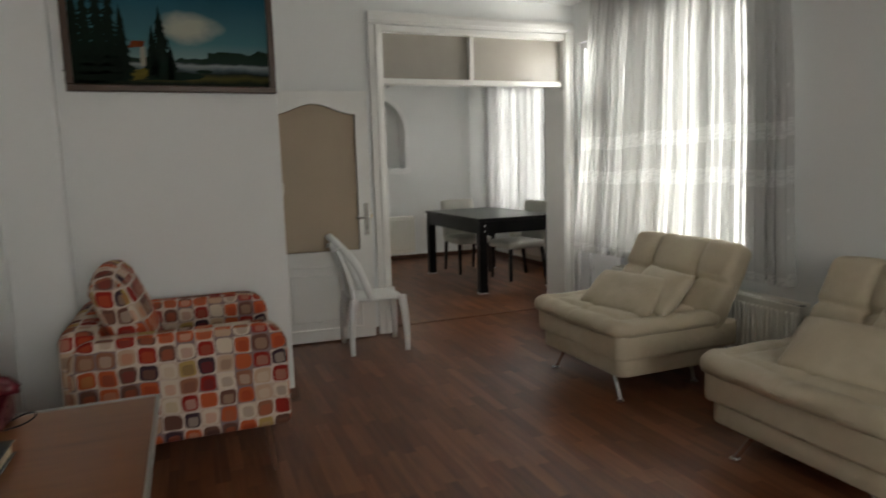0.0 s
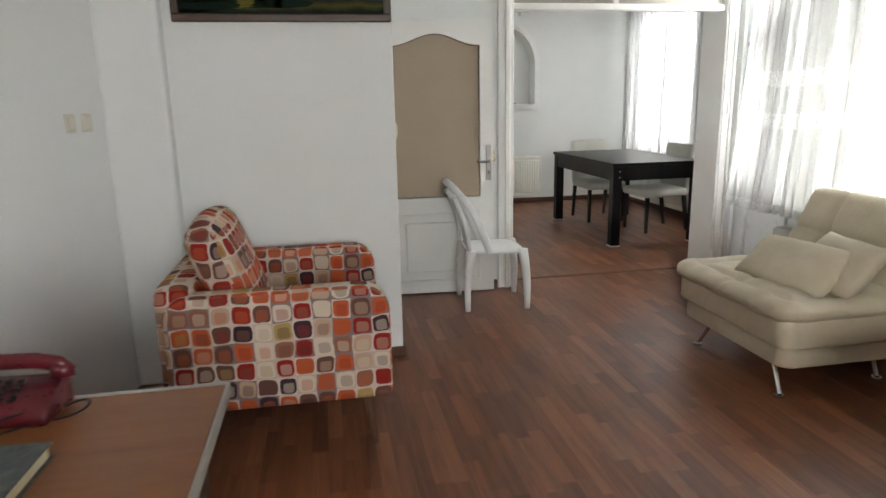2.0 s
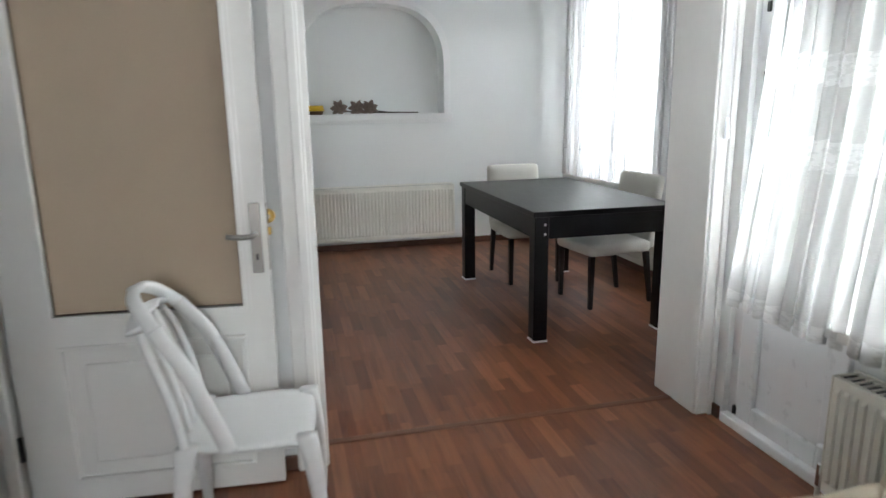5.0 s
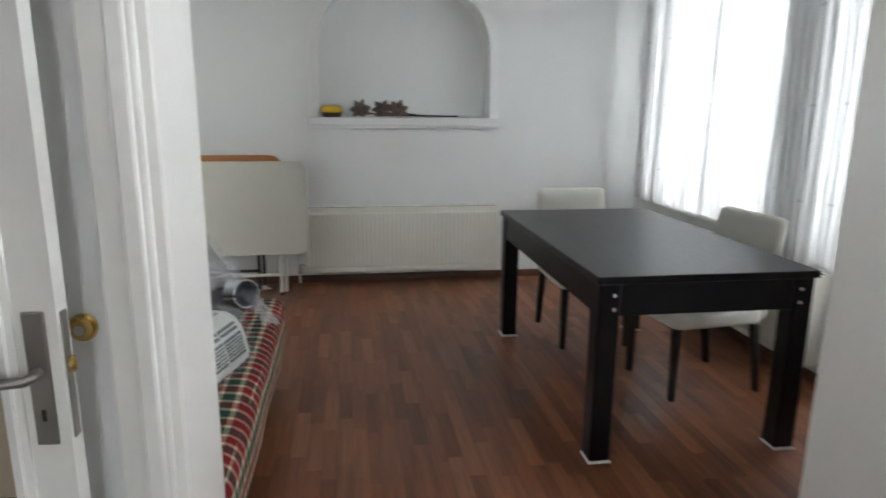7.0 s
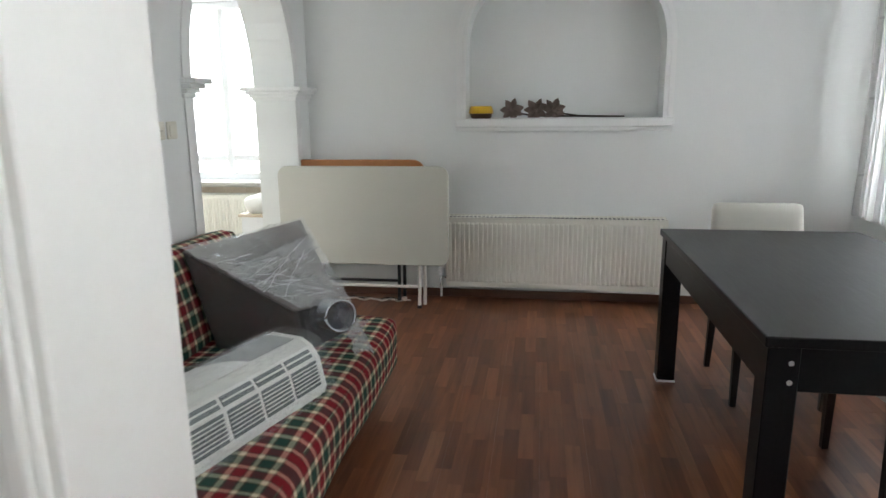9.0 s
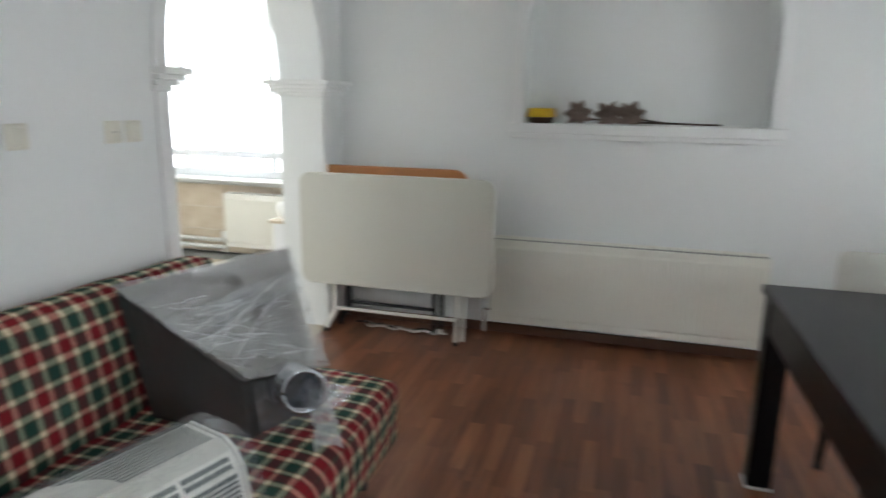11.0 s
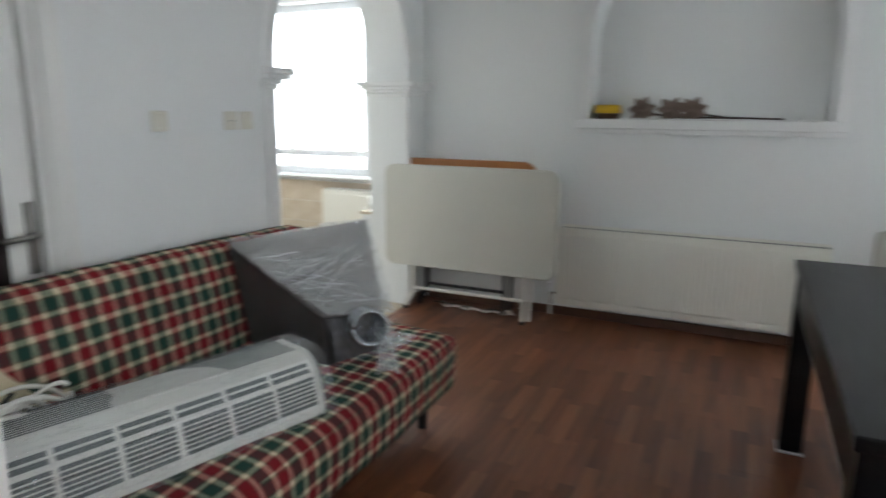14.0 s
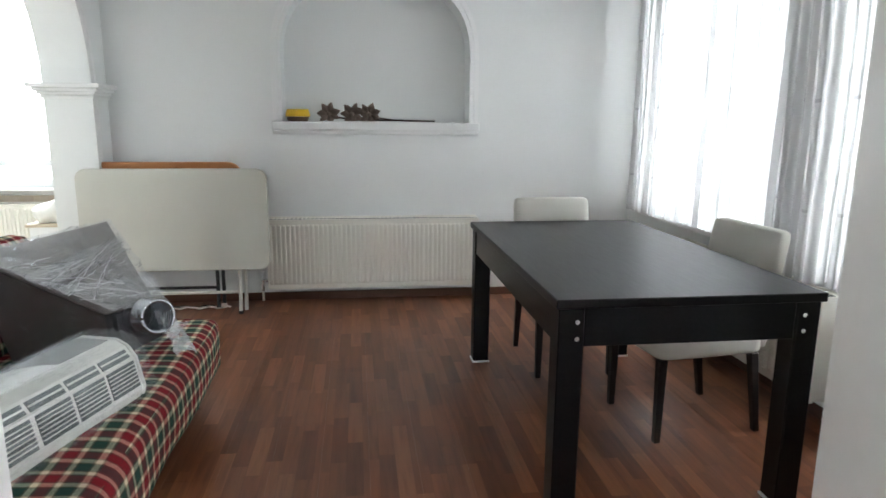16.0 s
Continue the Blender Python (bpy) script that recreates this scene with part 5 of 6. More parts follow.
def pillow(m, wide, high, fat):
    bm = bmesh.new()
    n = 14
    sides = []
    for s in (1, -1):
        grid = []
        for i in range(n + 1):
            row = []
            for j in range(n + 1):
                u, v = i / n * 2 - 1, j / n * 2 - 1
                pinch = 1 - 0.07 * (1 - abs(u)) ** 0.5 * abs(v) ** 3 * 0.6
                pinch2 = 1 - 0.07 * (1 - abs(v)) ** 0.5 * abs(u) ** 3 * 0.6
                f = max(0.0, (1 - u ** 4) * (1 - v ** 4)) ** 0.6
                row.append(bm.verts.new((s * fat / 2 * f + 0.004 * s, wide / 2 * u * pinch2, high / 2 * v * pinch)))
            grid.append(row)
        for i in range(n):
            for j in range(n):
                bm.faces.new((grid[i][j], grid[i + 1][j], grid[i + 1][j + 1], grid[i][j + 1]))
        sides.append(grid)
    bmesh.ops.remove_doubles(bm, verts=bm.verts[:], dist=0.009)
    bmesh.ops.recalc_face_normals(bm, faces=bm.faces)
    ob = smooth(part("cushion", bent(bm, 0.006, 8), LEATHER))
    tagged(ob, "loose cream leatherette cushion on the seat", "cushion", "cream cushions")
    ob.matrix_world = m
    return ob


for dy in (0.0, -1.50):
    pillow(pose(2.77, 3.97 + dy, 0.540, 0, 52, 10), 0.57, 0.33, 0.13)
    pillow(pose(2.92, 3.84 + dy, 0.565, 0, 42, -8), 0.48, 0.32, 0.12)


# ---- salon: low desk and what lies on it ----
def desk():
    d = thing("desk", "wood-grain desk with a grey metal edge", "desk", pose(0, 0, 0))
    x0, x1, y0, y1, z = -0.950, 0.189, 1.449, 2.688, 0.736
    part("top", box(x0, x1 - 0.012, y0, y1 - 0.012, z - 0.028, z, 0.003, 1), DESK_WOOD, d)
    bm = box(x1 - 0.012, x1 - 0.004, y0, y1, z - 0.032, z + 0.002, 0.003, 2)
    box(x0, x1 - 0.012, y1 - 0.012, y1 + 0.002, z - 0.032, z + 0.002, 0.004, 2, bm=bm)
    part("edge_strip", bm, GREY_EDGE, d)
    part("side_panel", box(x1 - 0.09, x1 - 0.06, y0 + 0.1, y1 - 0.08, 0.0, z - 0.028, 0.003, 1), BROWN_BAND, d)
    part("side_panel", box(x0 + 0.06, x0 + 0.09, y0 + 0.1, y1 - 0.08, 0.0, z - 0.028, 0.003, 1), BROWN_BAND, d)
    part("back_panel", box(x0 + 0.09, x1 - 0.09, y1 - 0.14, y1 - 0.12, 0.06, z - 0.028, 0.003, 1), BROWN_BAND, d)


desk()
DZ = 0.737


def telephone():
    p = thing("telephone", "dark red push-button desk telephone with black cord", "telephone", pose(-0.270, 2.608, DZ, 0, 0, -5) @ Matrix.Scale(0.70, 4) @ Matrix.Diagonal((1.16, 0.86, 1.12, 1)))
    bm = slab([(-0.10, 0.0), (0.115, 0.0), (0.115, 0.075), (0.075, 0.098), (-0.07, 0.055), (-0.10, 0.03)], 0.26, "x", -0.13, 0.010)
    smooth(part("body", bm, RED_PLASTIC, p))
    bm = rod([(-0.145, 0.07, 0.100), (-0.12, 0.07, 0.128), (-0.06, 0.068, 0.142), (0.06, 0.068, 0.142), (0.12, 0.07, 0.128), (0.145, 0.07, 0.100)], 0.024, 12)
    hs = smooth(part("handset", bm, RED_PLASTIC, p))
    for x in (-0.125, 0.125):
        smooth(part("ear_cup", rod([(x, 0.07, 0.128), (x, 0.065, 0.092)], 0.030, 16, 0.034), RED_PLASTIC, hs))
    for i in range(3):
        for j in range(4):
            u = j / 3
            y, z = -0.055 + 0.085 * u, 0.064 + 0.026 * u
            part("key", box(-0.035 + 0.032 * i - 0.010, -0.035 + 0.032 * i + 0.010, y - 0.008, y + 0.008, z - 0.004, z + 0.008, 0.003, 1), BLACK_RUBBER, p)
    pts = [(0.13, 0.03, 0.02)]
    for k in range(1, 60):
        u = k / 59
        pts.append((0.13 + 0.085 * math.sin(u * 3.1) , 0.03 - 0.10 * u, 0.055 * math.sin(u * math.pi) * (1 - u) + 0.006))
    part("line_cord", rod(pts, 0.0032, 6), BLACK_RUBBER, p)
    coil = []
    for k in range(150):
        u = k / 149
        cx = -0.15 + 0.24 * u
        cy = -0.06 - 0.11 * math.sin(math.pi * u)
        coil.append((cx + 0.002 * math.cos(k * 1.3), cy + 0.004 * math.cos(k * 1.3), 0.040 + 0.003 * math.sin(k * 1.3)))
    drape = [(0.12, -0.02, 0.012), (0.06, -0.13, 0.006), (-0.06, -0.22, 0.006), (-0.10, -0.31, 0.020), (-0.13, -0.37, 0.047), (-0.06, -0.47, 0.047), (0.06, -0.47, 0.047), (0.07, -0.39, 0.047), (0.06, -0.33, 0.040)]
    smooth(part("draped_cord", rod(drape, 0.003, 6), BLACK_RUBBER, p))
    part("handset_cord", rod(coil, 0.0026, 5), BLACK_RUBBER, p)


telephone()


def book():
    b = thing("ledger_book", "thick old ledger with dark marbled cover", "book", pose(-0.343, 2.307, DZ, 0, 0, -2) @ Matrix.Scale(0.70, 4))
    part("page_block", box(-0.315, 0.325, -0.140, 0.135, 0.005, 0.042, 0.002, 1), BOOK_PAGES, b, "yellowed page block")
    part("cover", box(-0.32, 0.335, -0.145, 0.145, 0.042, 0.047, 0.002, 1), BOOK, b)
    part("cover", box(-0.32, 0.335, -0.145, 0.145, 0.0, 0.005, 0.002, 1), BOOK, b)


book()


def leaflet(m, w, h, label, mats):
    l = thing("leaflet", label, "leaflet", m)
    bm = bmesh.new()
    n = 8
    g = [[bm.verts.new((w * (i / n - 0.5), h * (j - 0.5), 0.004 + 0.006 * math.sin(math.pi * i / n))) for j in (0, 1)] for i in range(n + 1)]
    for a, b in zip(g, g[1:]):
        bm.faces.new((a[0], b[0], b[1], a[1]))
    ext = bmesh.ops.extrude_face_region(bm, geom=bm.faces[:])
    for v in [e for e in ext["geom"] if isinstance(e, bmesh.types.BMVert)]:
        v.co.z -= 0.0012
    bmesh.ops.recalc_face_normals(bm, faces=bm.faces)
    part("sheet", bm, mats[0], l)
    for k, (y0, y1, x0, x1) in enumerate(((0.05, 0.38, -0.42, 0.10), (-0.34, -0.22, -0.40, 0.30), (-0.15, -0.08, -0.40, 0.2))):
        part("print", box(w * x0, w * x1, h * y0, h * y1, 0.0128, 0.0134), mats[1], l)
    return l


leaflet(pose(-0.158, 2.086, DZ + 0.002, 0, 0, 14) @ Matrix.Scale(0.70, 4), 0.19, 0.21, "blue and white printed leaflet", (BLUE_PAPER, WHITE_PAPER))
leaflet(pose(-0.196, 2.093, DZ + 0.012, 0, 0, 4) @ Matrix.Scale(0.70, 4), 0.15, 0.17, "white and blue printed leaflet", (WHITE_PAPER, BLUE_PAPER))


def carton():
    b = thing("carton_box", "flat pale grey cardboard box under the cable", "box", pose(-0.298, 1.918, DZ, 0, 0, 8) @ Matrix.Scale(0.70, 4))
    part("body", box(-0.18, 0.18, -0.19, 0.19, 0, 0.040, 0.004, 2), CARTON, b)
    part("lid", box(-0.183, 0.183, -0.193, 0.193, 0.040, 0.050, 0.004, 2), CARTON, b)
    c = thing("power_cable", "coiled black power cable with a plug", "cable", pose(-0.193, 1.967, DZ + 0.043) @ Matrix.Scale(0.70, 4))
    pts = []
    for k in range(90):
        u = k / 89
        ang = 2 * math.pi * 2.6 * u
        r = 0.105 - 0.02 * u
        pts.append((-0.16 + r * math.cos(ang) * 1.2, 0.05 + r * math.sin(ang), 0.008 + 0.013 * (ang / 6.28)))
    part("cord", rod(pts, 0.0065, 8), BLACK_RUBBER, c)
    part("adapter", box(0.0, 0.16, -0.02, 0.055, -0.06, -0.02, 0.012, 3), BLACK_RUBBER, c)
    pl = part("plug", rod([(0.10, -0.06, -0.045), (0.135, -0.085, -0.045), (0.16, -0.10, -0.045)], 0.017, 12, 0.012), BLACK_RUBBER, c)
    for dx in (-0.007, 0.007):
        part("prong", rod([(0.16 + dx, -0.10 + dx, -0.045), (0.178 + dx, -0.112 + dx, -0.045)], 0.0022, 6), CHROME, pl)


carton()


# ---- dining room: table and chairs ----
def dining_table():
    t = thing("dining_table", "large black-brown wooden dining table", "table", pose(0, 0, 0))
    x0, x1, y0, y1, z = 3.09, 4.035, 6.78, 8.40, 0.80
    part("tabletop", box(x0, x1, y0, y1, z - 0.032, z, 0.004, 2), BLACK_WOOD, t)
    s, a0 = 0.088, 0.655
    for x, sx in ((x0 + 0.012, 1), (x1 - 0.012 - s, -1)):
        for y in (y0 + 0.012, y1 - 0.012 - s):
            leg = part("leg", box(x, x + s, y, y + s, 0.010, z - 0.032, 0.004, 1), BLACK_WOOD, t)
            part("foot_pad", box(x - 0.004, x + s + 0.004, y - 0.004, y + s + 0.004, 0, 0.010, 0.002, 1), PVC, leg, "white felt foot pad")
            if y < 7:
                for zz in (0.665, 0.722):
                    bx = x + (0.062 if sx > 0 else 0.028)
                    part("bolt", rod([(bx, y + 0.002, zz), (bx, y - 0.004, zz)], 0.008, 12), CHROME, leg, "chrome bolt head")
    part("apron", box(x0 + 0.100, x1 - 0.100, y0 + 0.018, y0 + 0.043, a0 - 0.02, z - 0.032, 0.002, 1), BLACK_WOOD, t)
    part("apron", box(x0 + 0.100, x1 - 0.100, y1 - 0.043, y1 - 0.018, a0 - 0.02, z - 0.032, 0.002, 1), BLACK_WOOD, t)
    part("apron", box(x0 + 0.018, x0 + 0.043, y0 + 0.100, y1 - 0.100, a0 - 0.02, z - 0.032, 0.002, 1), BLACK_WOOD, t)
    part("apron", box(x1 - 0.043, x1 - 0.018, y0 + 0.100, y1 - 0.100, a0 - 0.02, z - 0.032, 0.002, 1), BLACK_WOOD, t)


dining_table()


def dining_chair():
    """Faces -y; the back is at y = 0.24."""
    c = thing("dining_chair", "dining chair with off-white padded seat and dark legs", "chair", group="chairs round the dining table")
    smooth(part("seat", cushion(-0.235, 0.235, -0.275, 0.22, 0.375, 0.465, 0.03, 0.012, 10), CHAIR_FABRIC, c))
    bm = cushion(-0.225, 0.225, -0.035, 0.035, 0.0, 0.515, 0.026, 0.004, 12)
    for v in bm.verts:
        v.co.y += 0.07 * max(0.0, v.co.z / 0.515) ** 1.3 - 0.02 * (1 - (v.co.x / 0.225) ** 2)
    bmesh.ops.translate(bm, vec=(0, 0.225, 0.395), verts=bm.verts[:])
    smooth(part("backrest", bm, CHAIR_FABRIC, c))
    for x in (-0.20, 0.20):
        for y, k in ((-0.245, 0), (0.20, 0.055)):
            bm = box(x - 0.019, x + 0.019, y - 0.019, y + 0.019, 0, 0.378, 0.003, 1)
            for v in bm.verts:
                u = 1 - v.co.z / 0.37
                v.co.x += (x - v.co.x) * 0.28 * u
                v.co.y += (y - v.co.y) * 0.28 * u + k * u
            part("leg", bm, DARK_LEG, c)
    return c


C = dining_chair()
C.matrix_world = pose(3.945, 7.522, 0, 0, 0, -83.5)
C["label"] = "off-white padded dining chair pushed under the table side"
B = copy_thing(C, pose(3.610, 8.295, 0, 0, 0, 0))
B["label"] = "off-white padded dining chair at the table end"


# ---- dining room: dark door ----
def dark_door():
    d = thing("dark_door", "closed door with dark brown glossy panel and white stile", "door", kind="structure")
    part("leaf", box(0.675, 0.712, 6.14, 6.866, 0.01, 2.04, 0.003, 1), GLOSS_WHITE, d)
    part("panel", box(0.700, 0.722, 6.20, 6.757, 0.10, 2.0, 0.004, 2), DARK_DOOR, d, "dark brown glossy veneer panel")
    pl = part("lock_plate", box(0.712, 0.720, 6.822, 6.862, 0.82, 1.065, 0.003, 1), NICKEL, d, "brushed nickel lock plate")
    smooth(part("lever_handle", rod([(0.718, 6.84, 0.955), (0.755, 6.84, 0.955), (0.762, 6.83, 0.955), (0.764, 6.78, 0.953), (0.762, 6.72, 0.952)], 0.010, 12), NICKEL, pl, "brushed nickel lever"))
    bm = box(0.66, 0.75, 6.869, 6.945, 0, 2.10, 0.005, 2)
    box(0.66, 0.75, 6.10, 6.137, 0, 2.10, 0.005, 2, bm=bm)
    box(0.66, 0.75, 6.137, 6.869, 2.045, 2.10, 0.005, 2, bm=bm)
    for y0, y1 in ((6.890, 6.985),):
        box(0.742, 0.764, y0, y1, 0, 2.17, 0.005, 2, bm=bm)
        box(0.760, 0.774, y0 + 0.018, y1 - 0.035, 0, 2.155, 0.005, 2, bm=bm)
    box(0.742, 0.764, 6.10, 6.89, 2.085, 2.17, 0.005, 2, bm=bm)
    part("casing", bm, GLOSS_WHITE, d)


dark_door()


# ---- dining room: tartan sofa bed ----
def sofa_bed():
    s = thing("sofa_bed", "sofa bed in red, green and cream tartan cloth", "sofa", pose(0, 0, 0))
    y0, y1 = 6.12, 8.0
    bm = cushion(0.90, 1.80, y0, y1, 0.16, 0.425, 0.06, 0.012, 22)
    metre_uv(smooth(part("seat", bent(bm, 0.010, 4), PLAID, s)))
    bm = cushion(-0.09, 0.09, y0 + 0.01, y1 + 0.03, 0.0, 0.47, 0.06, 0.014, 22)
    bmesh.ops.transform(bm, matrix=Matrix.Translation((0.99, 0, 0.375)) @ Matrix.Rotation(radians(-14), 4, "Y"), verts=bm.verts[:])
    metre_uv(smooth(part("backrest", bent(bm, 0.010, 4), PLAID, s)))
    part("base", box(0.96, 1.72, y0 + 0.06, y1 - 0.06, 0.10, 0.17, 0.006, 1), BROWN_BAND, s, "dark wooden base")
    for x in (1.0, 1.68):
        for y in (y0 + 0.15, y1 - 0.15):
            part("leg", rod([(x, y, 0.11), (x, y, 0.0)], 0.024, 12, 0.020), BLACK_METAL, s)


sofa_bed()


def range_hood():
    """A canopy hood on its side: wide rim towards the sofa back, narrow neck and duct towards the room."""
    h = thing("range_hood", "grey steel extractor hood wrapped in clear stretch film", "hood", pose(1.30, 7.65, 0.432))
    tl, tr, trb, tlb = Vector((-0.30, -0.205, 0.402)), Vector((0.0, 0.366, 0.442)), Vector((0.05, 0.36, 0.002)), Vector((-0.16, -0.25, 0.002))
    bl, br, brb, blb = Vector((0.20, -0.272, 0.182)), Vector((0.305, 0.0, 0.142)), Vector((0.32, 0.01, 0.002)), Vector((0.22, -0.275, 0.002))

    def hexa(p, name, mat, label=""):
        bm = bmesh.new()
        v = [bm.verts.new(q) for q in p]
        for f in ((0, 1, 2, 3), (4, 5, 6, 7), (0, 1, 5, 4), (1, 2, 6, 5), (2, 3, 7, 6), (3, 0, 4, 7)):
            bm.faces.new([v[k] for k in f])
        bmesh.ops.recalc_face_normals(bm, faces=bm.faces)
        bmesh.ops.bevel(bm, geom=bm.edges[:], offset=0.003, segments=2, profile=0.5, affect="EDGES")
        return part(name, bm, mat, h, label)

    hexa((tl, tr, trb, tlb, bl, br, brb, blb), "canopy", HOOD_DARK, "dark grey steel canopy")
    up = (tr - tl).cross(bl - tl).normalized()
    up = up if up.z > 0 else -up
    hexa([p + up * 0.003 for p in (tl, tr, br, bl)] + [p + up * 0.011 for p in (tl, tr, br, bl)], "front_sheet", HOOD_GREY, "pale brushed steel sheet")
    out = (br - bl).cross(Vector((0, 0, 1))).normalized()
    mid = (bl + br + brb + blb) / 4 + Vector((0, 0.02, 0.012))
    side = (br - bl).normalized()
    part("duct_collar", rod([mid - out * 0.01 - side * 0.02 + Vector((0, 0, 0.035)), mid + out * 0.03 - side * 0.02 + Vector((0, 0, 0.035))], 0.066, 28), HOOD_DARK, h)
    way = Vector((0.60, -0.72, 0.16)).normalized()
    c = mid + out * 0.040 - side * 0.030 + Vector((0, 0, 0.050))
    for k in range(9):
        axis = out.lerp(way, k / 8).normalized()
        c = c + axis * 0.0125
        flat = axis.cross(Vector((0, 0, 1))).normalized()
        rise = flat.cross(axis).normalized()
        ring = [c + (0.060 + 0.003 * (k == 8)) * (flat * math.cos(a) + rise * math.sin(a)) for a in (2 * math.pi * q / 30 for q in range(31))]
        smooth(part("duct_ring", rod(ring, 0.0078, 8), DARK_FOIL, h, "shiny aluminium duct hose"))

    def film(name, at, n, m, rough, seed, material=None):
        bm = bmesh.new()
        grid = []
        for i in range(n + 1):
            row = []
            for j in range(m + 1):
                u, v = i / n, j / m
                p = at(u, v)
                d = rough * (noise.noise((u * 5, v * 7, seed)) + 0.6 * noise.noise((u * 14, v * 11, seed + 4)))
                p = p + up * (0.012 + rough + d) + out * d * 0.5
                p.z = max(p.z, 0.006)
                row.append(bm.verts.new(p))
            grid.append(row)
        for i in range(n):
            for j in range(m):
                bm.faces.new((grid[i][j], grid[i + 1][j], grid[i + 1][j + 1], grid[i][j + 1]))
        return smooth(part(name, bm, material or WRAP, h, "crumpled clear stretch film"))

    def quad(a, b, c, d):
        return lambda u, v: a.lerp(b, u).lerp(d.lerp(c, u), v)

    film("stretch_film", quad(tl - side * 0.02, tr + side * 0.01, br + out * 0.06, bl + out * 0.03), 34, 30, 0.014, 3.1)
    film("stretch_film", quad(tl, bl + out * 0.02, blb + out * 0.03, tlb), 20, 20, 0.004, 8.7, THIN_WRAP)
    film("stretch_film", quad(bl + out * 0.04, br + out * 0.07, brb + out * 0.08, blb + out * 0.05), 22, 16, 0.006, 5.3, THIN_WRAP)
    rnd = random.Random(6)
    # thin pale strands draw stretched creases and the glints along them
    for k in range(40):
        u0, u1 = rnd.uniform(0.25, 0.95), rnd.uniform(0.15, 0.98)
        a, b = tl.lerp(bl, u0), tr.lerp(br, u1)
        s, e = sorted((rnd.uniform(-0.03, 1), rnd.uniform(-0.03, 1)))
        e = min(max(e, s + 0.12), s + 0.45)
        wob = rnd.uniform(0, 50)
        pts = [a.lerp(b, min(s + (e - s) * q / 16, 1.02)) + up * (0.026 + 0.006 * noise.noise((q * 0.3, wob, 2.0))) + (bl - tl) * 0.022 * noise.noise((q * 0.18, wob, 7.0)) for q in range(17)]
        smooth(part("film_strand", rod(pts, rnd.uniform(0.0008, 0.0024), 5), STRAND, h, "whitish strand for creases and highlights of the film"))
    film("film_band", quad(tl.lerp(bl, 0.42) - side * 0.02, tr.lerp(br, 0.22), tr.lerp(br, 0.42), tl.lerp(bl, 0.62) - side * 0.02), 30, 10, 0.016, 12.3, BAND_WRAP)
    film("film_band", quad(tl.lerp(bl, 0.60), tr.lerp(br, 0.72), tr.lerp(br, 0.98) + out * 0.05, tl.lerp(bl, 0.72)), 26, 8, 0.014, 15.1, BAND_WRAP)
    tail_a, tail_b = Vector((0.35, -0.10, 0.125)), Vector((0.49, -0.30, 0.006))
    across = Vector((0.75, 0.62, 0.0))
    film("film_tail", lambda u, v: tail_a.lerp(tail_b, u) + across * (v - 0.5) * (0.06 + 0.03 * u) + Vector((0, 0, 0.02 * math.sin(math.pi * v))), 26, 12, 0.014, 21.7, BAND_WRAP)
    film("film_tail", lambda u, v: Vector((0.30 + 0.10 * u, -0.05 + 0.16 * v, 0.012)), 16, 20, 0.012, 2.9)
    return h


range_hood()


